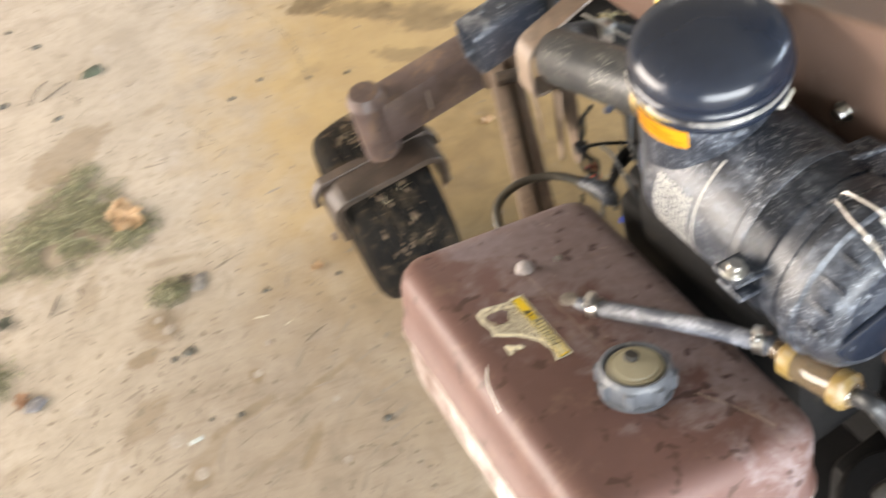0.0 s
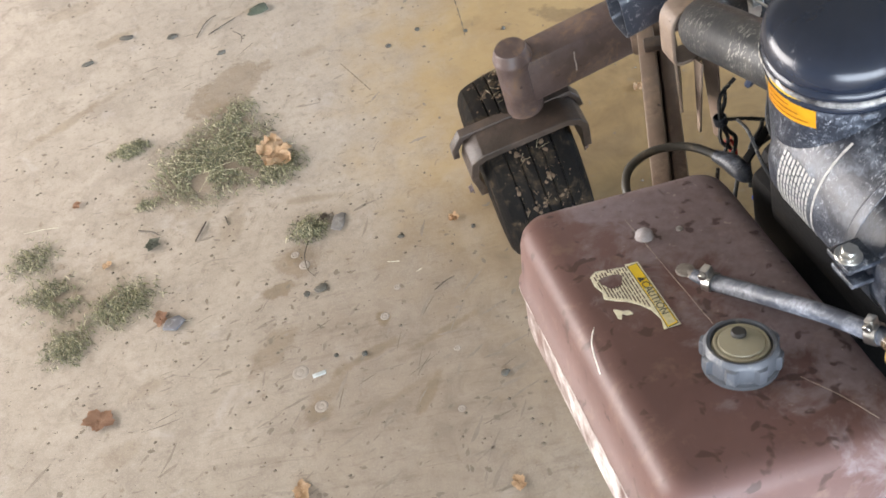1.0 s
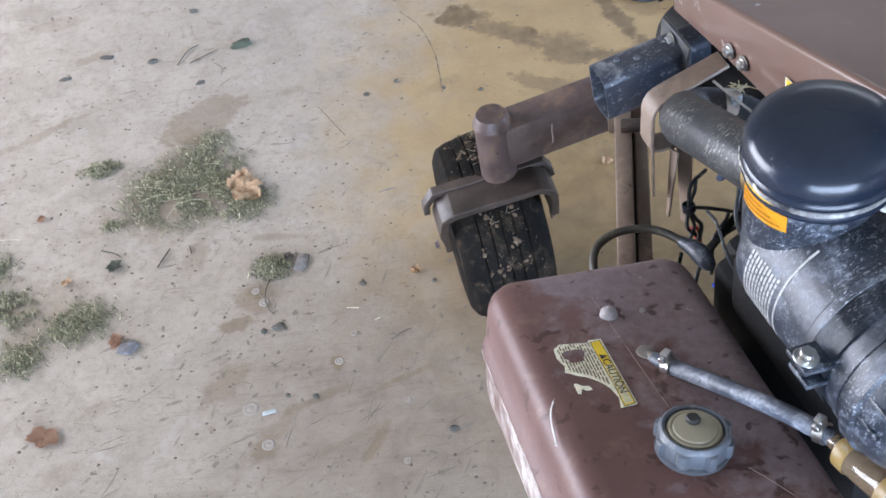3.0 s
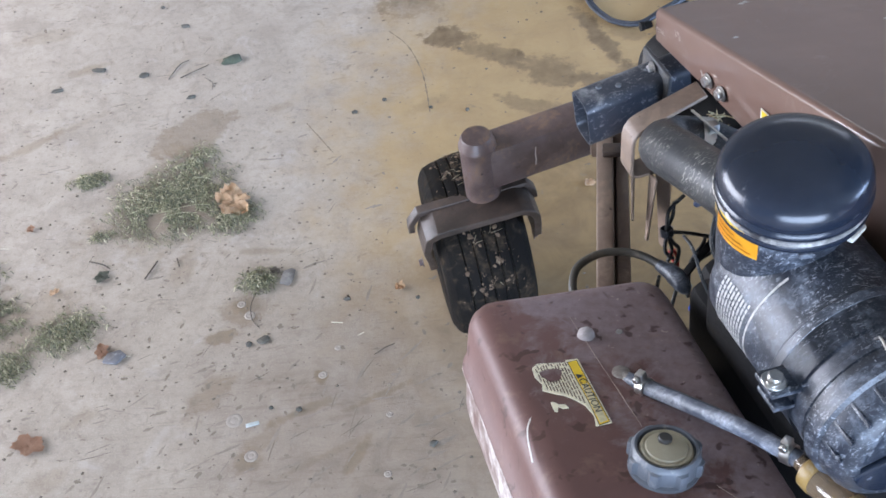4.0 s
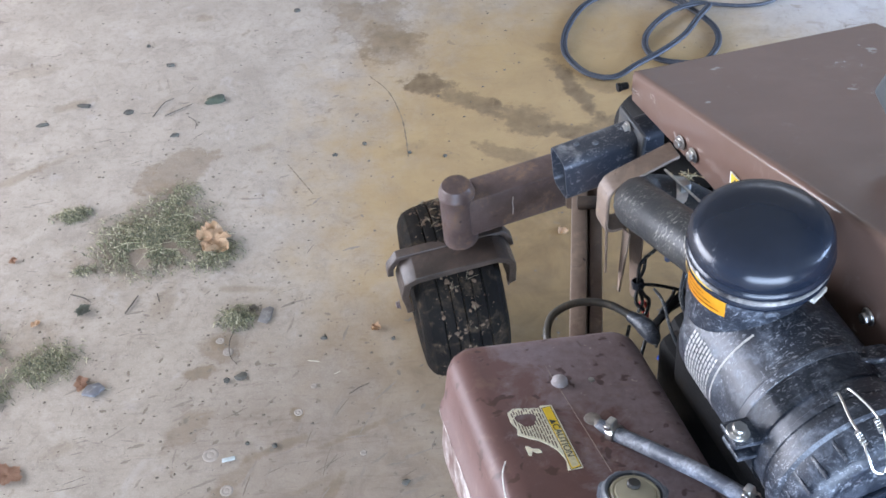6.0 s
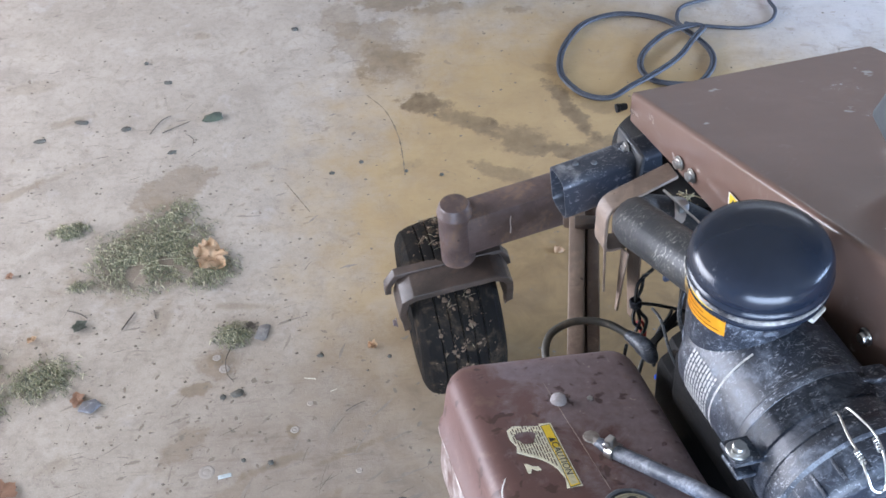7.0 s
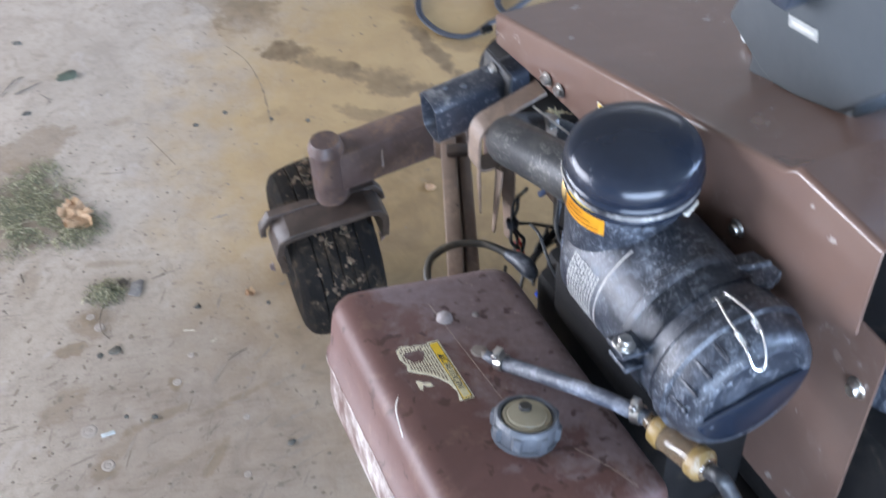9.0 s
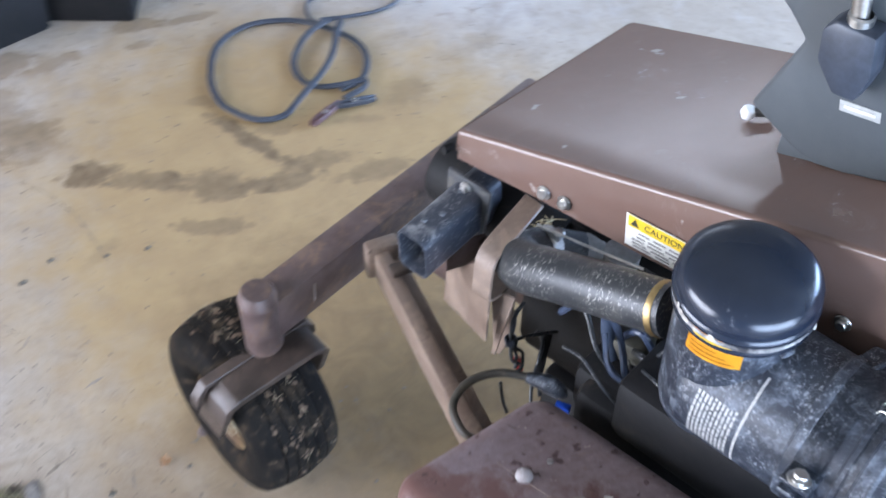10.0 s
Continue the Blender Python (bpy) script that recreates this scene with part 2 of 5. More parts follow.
    stains = [  # x, y, half length, half width, turn, soft, strength
        (-0.005, 2.165, 0.068, 0.045, -8, 0.5, 0.8), (0.09, 2.095, 0.10, 0.035, -32, 0.55, 0.6),
        (0.20, 2.02, 0.13, 0.05, -32, 0.55, 0.62), (0.32, 1.965, 0.10, 0.03, -12, 0.5, 0.6),
        (0.325, 2.095, 0.15, 0.026, -69, 0.5, 0.78), (0.365, 1.99, 0.05, 0.03, -60, 0.5, 0.5),
        (0.15, 1.918, 0.09, 0.026, -28, 0.6, 0.5), (-0.075, 2.315, 0.075, 0.095, 30, 0.6, 0.42), (-0.115, 2.40, 0.105, 0.12, 30, 0.25, 0.3), (-0.19, 2.50, 0.06, 0.08, 20, 0.3, 0.25), (-0.06, 2.57, 0.10, 0.05, 0, 0.35, 0.5), (-0.12, 2.66, 0.12, 0.06, 10, 0.4, 0.45),
        (0.365, 2.125, 0.06, 0.03, -30, 0.6, 0.4), (0.29, 2.26, 0.05, 0.025, -30, 0.6, 0.4), (0.69, 2.09, 0.07, 0.06, 20, 0.7, 0.35),
        (0.25, 2.58, 0.07, 0.03, -15, 0.6, 0.5), (0.36, 2.55, 0.07, 0.022, -5, 0.6, 0.5), (0.24, 2.51, 0.05, 0.018, 0, 0.6, 0.5), (0.06, 2.53, 0.10, 0.03, 10, 0.7, 0.4),
        (-0.535, 1.925, 0.095, 0.062, 35, 0.35, 0.36), (-0.56, 1.80, 0.10, 0.08, 60, 0.6, 0.3), (-0.85, 1.945, 0.15, 0.018, 30, 0.8, 0.34),
        (-0.40, 1.445, 0.055, 0.045, 10, 0.7, 0.4), (-0.44, 1.385, 0.035, 0.018, 10, 0.6, 0.5), (-0.45, 1.26, 0.09, 0.035, 55, 0.9, 0.34), (-0.30, 1.21, 0.10, 0.012, 22, 0.9, 0.4), (-0.16, 1.235, 0.08, 0.010, 24, 0.9, 0.4), (-0.20, 1.12, 0.05, 0.012, 62, 0.9, 0.42), (-0.376, 1.58, 0.09, 0.012, -4, 0.9, 0.32), (-0.52, 1.55, 0.07, 0.03, 70, 0.9, 0.3), (-0.66, 1.24, 0.05, 0.03, 30, 0.9, 0.25), (-0.70, 1.12, 0.07, 0.03, 30, 0.9, 0.25), (-0.78, 2.17, 0.05, 0.02, 20, 0.6, 0.3), (-0.52, 2.47, 0.03, 0.018, -20, 0.5, 0.3), (-0.90, 2.30, 0.09, 0.03, 10, 0.7, 0.22), (-0.36, 1.16, 0.08, 0.025, 55, 1.0, 0.24),
        (-0.24, 1.13, 0.12, 0.010, 25, 1.0, 0.2), (-0.258, 1.28, 0.017, 0.016, 0, 0.6, 0.6), (-0.404, 1.451, 0.02, 0.018, 0, 0.7, 0.45),
        (-0.38, 1.13, 0.04, 0.025, 30, 1.0, 0.35), (-0.575, 1.71, 0.17, 0.13, 20, 0.8, 0.4), (-0.79, 1.45, 0.13, 0.12, 20, 0.9, 0.35),
        (0.16, 1.55, 0.10, 0.05, 20, 0.9, 0.3), (0.50, 1.91, 0.10, 0.032, -6, 0.6, 0.5), (0.42, 1.985, 0.075, 0.03, -10, 0.5, 0.5), (0.89, 2.165, 0.10, 0.05, 10, 0.9, 0.25), (0.76, 2.28, 0.07, 0.03, 0, 0.9, 0.22), (0.55, 2.06, 0.08, 0.02, -20, 0.8, 0.3), (-0.05, 1.95, 0.06, 0.02, 30, 0.9, 0.25), (-0.36, 1.98, 0.035, 0.02, 20, 0.8, 0.25),
    ]
    edge = maths(nt, "ADD", wob, maths(nt, "MULTIPLY", maths(nt, "SUBTRACT", noise_out(nt, v, 42.0, 5, 0.7), 0.5), 1.3))
    stain_tone = mix(nt, ramp(nt, noise_out(nt, v, 30.0, 6, 0.7), (0.35, grey(0)), (0.65, grey(1))), (0.125, 0.083, 0.042), (0.215, 0.150, 0.082))
    for cx, cy, rx, ry, turn, soft, k in stains:
        col = mix(nt, maths(nt, "MULTIPLY", smear(nt, xy, edge, cx, cy, rx, ry, turn, soft * 0.8), min(0.95, 1.2 * k)), col, stain_tone)
    col = mix(nt, 1.0, col, (0.925, 0.885, 0.865), "MULTIPLY")
    nt.links.new(col, bsdf.inputs["Base Color"])
    rr = maths(nt, "MULTIPLY_ADD", mid, 0.3, 0.5)
    nt.links.new(rr, bsdf.inputs["Roughness"])
    bump(nt, bsdf, maths(nt, "ADD", maths(nt, "MULTIPLY", fine, 0.7), grain), 0.3, 0.0015)
    return m


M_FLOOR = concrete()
M_TANK = tank_paint()
M_BROWN = worn("brown_paint", (0.172, 0.108, 0.085), (0.136, 0.084, 0.065), (0.26, 0.20, 0.17), 0.13, 0.0, 0.58, 0.40, 11.0, 0.012, (0.30, 0.25, 0.22))
M_FRAME = worn("weathered_brown_steel", (0.132, 0.093, 0.087), (0.052, 0.031, 0.024), (0.22, 0.135, 0.085), 0.30, 0.0, 0.50, 0.7, 26.0, 0.4, (0.03, 0.017, 0.012))
M_RAIL = worn("dusty_rail_steel", (0.205, 0.148, 0.113), (0.115, 0.074, 0.052), (0.30, 0.22, 0.16), 0.4, 0.0, 0.48, 0.7, 24.0, 0.4, (0.05, 0.03, 0.02))
M_FORK = worn("dirty_fork_steel", (0.058, 0.040, 0.032), (0.022, 0.015, 0.011), (0.125, 0.082, 0.055), 0.36, 0.0, 0.50, 0.45, 36.0, 0.4, (0.025, 0.015, 0.01))
M_BARE = worn("flaked_tank_side", (0.11, 0.055, 0.044), (0.15, 0.085, 0.068), (0.7, 0.65, 0.6), 0.5, 0.0, 0.44, 0.95, 7.0, 0.3)
# the next three blacks have the blue of reflected skylight mixed into their colours
M_DOME = worn("black_steel_cap", (0.009, 0.014, 0.024), (0.014, 0.020, 0.033), (0.24, 0.25, 0.27), 0.17, 0.0, 0.64, 0.35, 26.0, 0.03)
M_BLACK = worn("dusty_black_plastic", (0.011, 0.015, 0.024), (0.024, 0.029, 0.038), (0.21, 0.24, 0.285), 0.28, 0.0, 0.50, 0.48, 34.0, 0.35, None, (0.55, 0.58, 0.62), 0.5)
M_RUBBERHOSE = worn("dusty_rubber_hose", (0.013, 0.015, 0.018), (0.022, 0.024, 0.026), (0.10, 0.092, 0.075), 0.34, 0.0, 0.54, 0.45, 26.0, 0.25, None, (0.50, 0.485, 0.43))
M_TYRE = worn("tyre_rubber", (0.0065, 0.006, 0.0058), (0.012, 0.0105, 0.009), (0.085, 0.06, 0.038), 0.6, 0.0, 0.50, 0.55, 30.0, 0.5, spec=0.05)
M_STEEL = plain("zinc_steel", (0.62, 0.61, 0.58), 0.3, 1.0)
M_BRASS = plain("dull_brass", (0.36, 0.26, 0.12), 0.42, 1.0, 0.4)
# grey hose, likewise tinted blue for the sky it reflects
M_FUELHOSE = worn("grey_fuel_hose", (0.085, 0.10, 0.125), (0.05, 0.055, 0.07), (0.34, 0.36, 0.4), 0.32, 0.0, 0.47, 0.75, 34.0, 0.3, (0.02, 0.02, 0.022))
M_CAPRING = worn("grey_plastic_ring", (0.105, 0.115, 0.13), (0.07, 0.078, 0.09), (0.36, 0.35, 0.33), 0.4, 0.0, 0.55, 0.6, 40.0, 0.1)
M_CAPDISC = worn("yellowed_gauge_disc", (0.34, 0.31, 0.22), (0.26, 0.22, 0.15), (0.45, 0.42, 0.34), 0.35, 0.0, 0.6, 0.4, 30.0, 0.05)
M_SEAT = worn("grey_moulded_plastic", (0.066, 0.074, 0.078), (0.052, 0.059, 0.063), (0.2, 0.21, 0.21), 0.5, 0.0, 0.64, 0.4, 18.0, 0.15)
M_WHITE = plain("white_label", (0.75, 0.74, 0.68), 0.5, 0, 0.08)
M_YELLOW = plain("yellow_label", (0.78, 0.52, 0.03), 0.45, 0, 0.08)
M_ORANGE = plain("orange_label", (0.9, 0.42, 0.03), 0.4, 0, 0.06)
M_INK = plain("black_ink", (0.03, 0.028, 0.025), 0.5)
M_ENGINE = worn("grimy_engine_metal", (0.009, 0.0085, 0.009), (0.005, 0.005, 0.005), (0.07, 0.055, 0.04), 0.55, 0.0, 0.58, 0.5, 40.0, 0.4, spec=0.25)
M_WALL = plain("painted_wall_board", (0.25, 0.22, 0.185), 0.75, 0, 0.1, 4.0)
M_CEIL = plain("bare_ceiling_board", (0.21, 0.19, 0.16), 0.8, 0, 0.1, 3.0)


# ---- mesh helpers ----
def part(name, bm, mat, parent=None, label="", smooth=True, autosmooth=40):
    me = bpy.data.meshes.new(name)
    bmesh.ops.recalc_face_normals(bm, faces=bm.faces[:])
    bm.to_mesh(me)
    bm.free()
    for p in me.polygons:
        p.use_smooth = smooth
    me.materials.append(mat)
    if smooth:
        me.set_sharp_from_angle(angle=radians(autosmooth))
    ob = new(name, me)
    if parent is not None:
        ob.parent = parent
    if label:
        ob["label"] = label
    return ob


def empty(name, at=(0, 0, 0)):
    ob = new(name)
    ob.location = at
    return ob


def prism(outline, depth, m=None, bevel=0.0, segments=2):
    """Outline in the xy plane, raised by depth along z, edges rounded, then moved by m."""
    bm = bmesh.new()
    f = bm.faces.new([bm.verts.new((x, y, 0)) for x, y in outline])
    r = bmesh.ops.extrude_face_region(bm, geom=[f])
    bmesh.ops.translate(bm, vec=(0, 0, depth), verts=[v for v in r["geom"] if isinstance(v, bmesh.types.BMVert)])
    if bevel:
        bmesh.ops.bevel(bm, geom=bm.edges[:], offset=bevel, segments=segments, profile=0.5, affect="EDGES")
    if m is not None:
        bmesh.ops.transform(bm, matrix=m, verts=bm.verts)
    return bm


def block(sx, sy, sz, m=None, bevel=0.0, segments=2):
    """A box centred on the origin."""
    o = [(-sx / 2, -sy / 2), (sx / 2, -sy / 2), (sx / 2, sy / 2), (-sx / 2, sy / 2)]
    mm = Matrix.Translation((0, 0, -sz / 2))
    return prism(o, sz, mm if m is None else m @ mm, bevel, segments)


def lathe(profile, steps=48, m=None):
    """Turn (radius, height) pairs round z."""
    bm = bmesh.new()
    rings = []
    for r, z in profile:
        if r < 1e-6:
            rings.append([bm.verts.new((0, 0, z))])
        else:
            rings.append([bm.verts.new((r * math.cos(2 * math.pi * k / steps), r * math.sin(2 * math.pi * k / steps), z)) for k in range(steps)])
    for a, b in zip(rings, rings[1:]):
        for k in range(steps):
            j = (k + 1) % steps
            q = [a[k % len(a)], a[j % len(a)], b[j % len(b)], b[k % len(b)]]
            q = list(dict.fromkeys(q))
            if len(q) > 2:
                bm.faces.new(q)
    if m is not None:
        bmesh.ops.transform(bm, matrix=m, verts=bm.verts)
    return bm


def spline(points, n=8):
    """Points along a smooth curve through the given points."""
    p = [Vector(q) for q in points]
    p = [2 * p[0] - p[1]] + p + [2 * p[-1] - p[-2]]
    out = []
    for i in range(1, len(p) - 2):
        for k in range(n):
            t = k / n
            a, b, c, d = p[i - 1:i + 3]
            out.append(0.5 * (2 * b + (c - a) * t + (2 * a - 5 * b + 4 * c - d) * t * t + (3 * b - a - 3 * c + d) * t ** 3))
    out.append(p[-2])
    return out


def tube(points, radius, steps=10, n=8, flat=1.0, smooth_path=True):
    """A round bar along a curve."""
    path = spline(points, n) if smooth_path else [Vector(q) for q in points]
    bm = bmesh.new()
    rings = []
    side = Vector((0.13, 0.21, 1.0))
    for i, q in enumerate(path):
        d = (path[min(i + 1, len(path) - 1)] - path[max(i - 1, 0)]).normalized()
        side = (side - d * side.dot(d)).normalized()
        up = d.cross(side)
        r = radius(i / (len(path) - 1)) if callable(radius) else radius
        rings.append([bm.verts.new(q + (side * math.cos(2 * math.pi * k / steps) * flat + up * math.sin(2 * math.pi * k / steps)) * r) for k in range(steps)])
    for a, b in zip(rings, rings[1:]):
        for k in range(steps):
            bm.faces.new((a[k], a[(k + 1) % steps], b[(k + 1) % steps], b[k]))
    bm.faces.new(rings[0])
    bm.faces.new(rings[-1][::-1])
    return bm


def merged(*bms):
    out = bmesh.new()
    for b in bms:
        me = bpy.data.meshes.new("tmp")
        b.to_mesh(me)
        b.free()
        out.from_mesh(me)
        bpy.data.meshes.remove(me)
    return out


def axes(origin, z, x=(1, 0, 0)):
    """Matrix with its z along the given way and its x as near to x as can be."""
    z = Vector(z).normalized()
    x = Vector(x)
    x = (x - z * x.dot(z)).normalized()
    y = z.cross(x)
    m = Matrix((x, y, z)).transposed().to_4x4()
    m.translation = Vector(origin)
    return m


def beam(a, b, w, h, up=(0, 0, 1), bevel=0.004):
    """A bar of section w by h from a to b."""
    a, b = Vector(a), Vector(b)
    d = b - a
    side = d.cross(Vector(up))
    m = axes((a + b) / 2, d, side)
    return block(w, h, d.length, m, bevel)


def hexbolt(size, m, washer=True):
    o = [(size * math.cos(math.pi / 3 * k), size * math.sin(math.pi / 3 * k)) for k in range(6)]
    bm = prism(o, size * 0.9, m @ Matrix.Translation((0, 0, size * 0.25)), size * 0.12, 1)
    if washer:
        bm = merged(bm, lathe([(0, 0), (size * 1.45, 0), (size * 1.5, size * 0.12), (size * 1.4, size * 0.25), (0, size * 0.25)], 20, m))
    return bm


def letters(text, size, m, mat, name, parent, label=""):
    cu = bpy.data.curves.new(name, "FONT")
    cu.body, cu.size, cu.align_x, cu.align_y, cu.extrude = text, size, "CENTER", "CENTER", 0.0002
    ob = new(name, cu)
    dg = bpy.context.evaluated_depsgraph_get()
    me = bpy.data.meshes.new_from_object(ob.evaluated_get(dg))
    bpy.data.objects.remove(ob)
    bpy.data.curves.remove(cu)
    me.transform(m)
    me.materials.clear()
    me.materials.append(mat)
    out = new(name, me)
    out.parent = parent
    if label:
        out["label"] = label
    return out


# ---- the garage ----
def wall(name, a, b, z0, z1, thick=0.12):
    a, b = Vector((*a, 0)), Vector((*b, 0))
    d = b - a
    m = Matrix.Translation((a + b) / 2 + Vector((0, 0, (z0 + z1) / 2))) @ Matrix.Rotation(math.atan2(d.y, d.x), 4, "Z")
    return block(d.length, thick, z1 - z0, m)


X0, X1, Y0, Y1, CEIL = -4.0, 4.4, -3.4, 6.2, 2.6
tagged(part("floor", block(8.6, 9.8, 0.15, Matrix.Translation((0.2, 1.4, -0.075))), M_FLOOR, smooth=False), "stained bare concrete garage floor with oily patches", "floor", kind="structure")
tagged(part("ground", block(300, 300, 0.1, Matrix.Translation((0, 0, -0.21))), plain("gravel_yard", (0.3, 0.28, 0.25), 0.9, 0, 0.3, 8.0), smooth=False), "pale gravel yard outside the garage", "ground", kind="structure")
bm = merged(wall("w", (X0, Y0), (X0, 0.4), 0, CEIL), wall("w", (X0, 4.0), (X0, Y1), 0, CEIL), wall("w", (X0, 0.4), (X0, 4.0), 2.2, CEIL))
tagged(part("wall_west", bm, M_WALL, smooth=False), "garage wall with a wide open doorway", "wall", kind="structure")
bm = merged(wall("w", (X0, Y1), (1.0, Y1), 0, CEIL), wall("w", (4.3, Y1), (X1, Y1), 0, CEIL), wall("w", (1.0, Y1), (4.3, Y1), 0, 1.95), wall("w", (1.0, Y1), (4.3, Y1), 2.3, CEIL), *[wall("w", (0.97 + 0.66 * k, Y1), (1.03 + 0.66 * k, Y1), 1.95, 2.3) for k in range(1, 5)])
tagged(part("wall_north", bm, M_WALL, smooth=False), "garage wall with a high row of small windows", "wall", kind="structure")
bm = merged(wall("w", (X0, Y0), (-2.0, Y0), 0, CEIL), wall("w", (2.4, Y0), (X1, Y0), 0, CEIL), wall("w", (-2.0, Y0), (2.4, Y0), 2.2, CEIL))
tagged(part("wall_south", bm, M_WALL, smooth=False), "garage wall with a wide open doorway", "wall", kind="structure")
bm = merged(wall("w", (X1, Y0), (X1, -1.3), 0, CEIL), wall("w", (X1, 2.1), (X1, Y1), 0, CEIL), wall("w", (X1, -1.3), (X1, 2.1), 2.2, CEIL))
tagged(part("wall_east", bm, M_WALL, smooth=False), "garage wall with a wide open doorway", "wall", kind="structure")
tagged(part("ceiling", block(8.64, 9.84, 0.1, Matrix.Translation((0.2, 1.4, CEIL + 0.05))), M_CEIL, smooth=False), "plain boarded garage ceiling", "ceiling", kind="structure")

# ---- the mower ----
BASE = pose(0.0511, 1.3764, 0.0661, -0.06, -2.46, 17.38)
mower = new("riding_mower")
mower.matrix_world = BASE
tagged(mower, "brown riding mower with fuel tank and air cleaner exposed", "mower")


def hood_z(a, b):
    if b < -0.735:
        return 0.825 - 0.12 * (a - 0.19)
    return 0.634 - 0.325 * (b + 0.184) - 0.12 * (a - 0.19)


# hood: folded sheet with a sloping top, a level rear strip and a side skirt
HA, HB = 0.19, 0.575
def sheet(rows, thick):
    """A sheet through a grid of points, given a thickness along its normals."""
    bm = bmesh.new()
    vs = [[bm.verts.new(p) for p in r] for r in rows]
    for r, s in zip(vs, vs[1:]):
        for k in range(len(r) - 1):
            bm.faces.new((r[k], r[k + 1], s[k + 1], s[k]))
    bmesh.ops.recalc_face_normals(bm, faces=bm.faces[:])
    bmesh.ops.solidify(bm, geom=bm.faces[:], thickness=thick)
    return bm


bs = [-0.18, -0.3, -0.45, -0.6, -0.73, -0.745, -0.86]
low = [0.587, 0.603, 0.616, 0.634, 0.655, 0.66, 0.71]
rows = []
for b, z0 in zip(bs, low):
    e = 0.006
    far = 0.555
    rows.append([(HA, b, z0), (HA, b, hood_z(HA, b) - e), (HA + e * 0.3, b, hood_z(HA, b) - e * 0.3), (HA + e, b, hood_z(HA, b))] + [(a, b, hood_z(a, b)) for a in (HA + 0.010, 0.25, 0.3, 0.36, 0.42, 0.49, far)])
hood = part("hood", sheet(rows, 0.003), M_BROWN, mower, "dull brown painted sheet steel engine hood", autosmooth=50)
part("rear_lip", block(0.362, 0.004, 0.03, pose(0.372, -0.178, 0.593, 0, 6.8, 0)), M_BROWN, hood)
for a, b, z in ((0.19, -0.3155, 0.622), (0.19, -0.3455, 0.626), (0.19, -0.689, 0.697)):
    part("bolt", hexbolt(0.0064, axes((a - 0.002, b, z), (-1, 0, 0), (0, 1, 0))), M_STEEL, hood, "bright zinc hex bolt")

# caution label on the hood's skirt
def decal(name, m, w, h, mat, parent, label):
    return part(name, block(w, h, 0.0008, m), mat, parent, label, smooth=False)


MCAU = axes((HA - 0.0035, -0.476, 0.652), (-1, 0, 0.02), (0, -0.995, 0.09)) @ Matrix.Scale(0.92, 4)
caution = decal("caution_label", MCAU, 0.098, 0.05, M_WHITE, hood, "white and yellow caution label")
part("yellow_band", block(0.092, 0.017, 0.0006, MCAU @ Matrix.Translation((0, 0.0158, 0.0008))), M_YELLOW, caution)
letters("CAUTION", 0.0125, MCAU @ Matrix.Translation((0.006, 0.0155, 0.0014)), M_INK, "lettering", caution)
bm = merged(*[block(w, 0.0022, 0.0004, MCAU @ Matrix.Translation((x, y, 0.0008))) for y, words in ((0.0015, ((-0.022, 0.016), (0.0, 0.018), (0.022, 0.016))), (-0.0050, ((-0.026, 0.012), (-0.006, 0.020), (0.020, 0.022))), (-0.0108, ((-0.030, 0.018), (-0.004, 0.024), (0.026, 0.022))), (-0.0160, ((-0.028, 0.020), (0.002, 0.026), (0.028, 0.014))), (-0.0208, ((-0.024, 0.026), (0.006, 0.020)))) for x, w in words])
part("small_print", bm, plain("grey_ink", (0.2, 0.19, 0.18), 0.6), caution)
bm = prism([(-0.006, -0.005), (0.006, -0.005), (0, 0.006)], 0.0006, MCAU @ Matrix.Translation((-0.036, 0.0155, 0.001)))
part("warning_triangle", bm, M_INK, caution)


# fuel tank: pressed steel shells with a seam
def rounded(w, h, r, n=6):
    out = []
    for cx, cy, a0 in ((w / 2 - r, h / 2 - r, 0), (-w / 2 + r, h / 2 - r, 90), (-w / 2 + r, -h / 2 + r, 180), (w / 2 - r, -h / 2 + r, 270)):
        for k in range(n + 1):
            t = radians(a0 + 90 * k / n)
            out.append((cx + r * math.cos(t), cy + r * math.sin(t)))
    return out


def loft(w, h, r, levels, m, n=6, close=True):
    """A rounded box from (inset, height) levels."""
    bm = bmesh.new()
    rings = []
    for inset, z in levels:
        rings.append([bm.verts.new((x, y, z)) for x, y in rounded(w - 2 * inset, h - 2 * inset, max(r - inset, 0.006), n)])
    for a, b in zip(rings, rings[1:]):
        for k in range(len(a)):
            j = (k + 1) % len(a)
            bm.faces.new((a[k], a[j], b[j], b[k]))
    if close:
        bm.faces.new(rings[0])
        bm.faces.new(rings[-1][::-1])
    bmesh.ops.transform(bm, matrix=m, verts=bm.verts)
    return bm


TANK = axes((-0.0615, -0.6155, 0.5123), (0.205, 0.17, 1), (0.996, -0.087, 0))
bm = loft(0.243, 0.436, 0.036, [(0.03, 0), (0.018, -0.0015), (0.009, -0.006), (0.003, -0.014), (0, -0.025), (-0.002, -0.075), (-0.006, -0.078), (-0.006, -0.081)], TANK)
tank = part("fuel_tank", bm, M_TANK, mower, "dark red-brown steel fuel tank with scratched flaking paint", autosmooth=60)
bm = loft(0.243, 0.436, 0.036, [(-0.006, -0.082), (-0.006, -0.085), (-0.001, -0.088), (0, -0.14), (0.004, -0.16), (0.02, -0.172), (0.04, -0.175)], TANK)
part("lower_shell", bm, M_BARE, tank, "lower tank shell with paint flaked to white primer", autosmooth=60)


def on_tank(x, y, z=0.0, turn=0.0):
    return TANK @ Matrix.Translation((x, y, z)) @ Matrix.Rotation(radians(turn), 4, "Z")


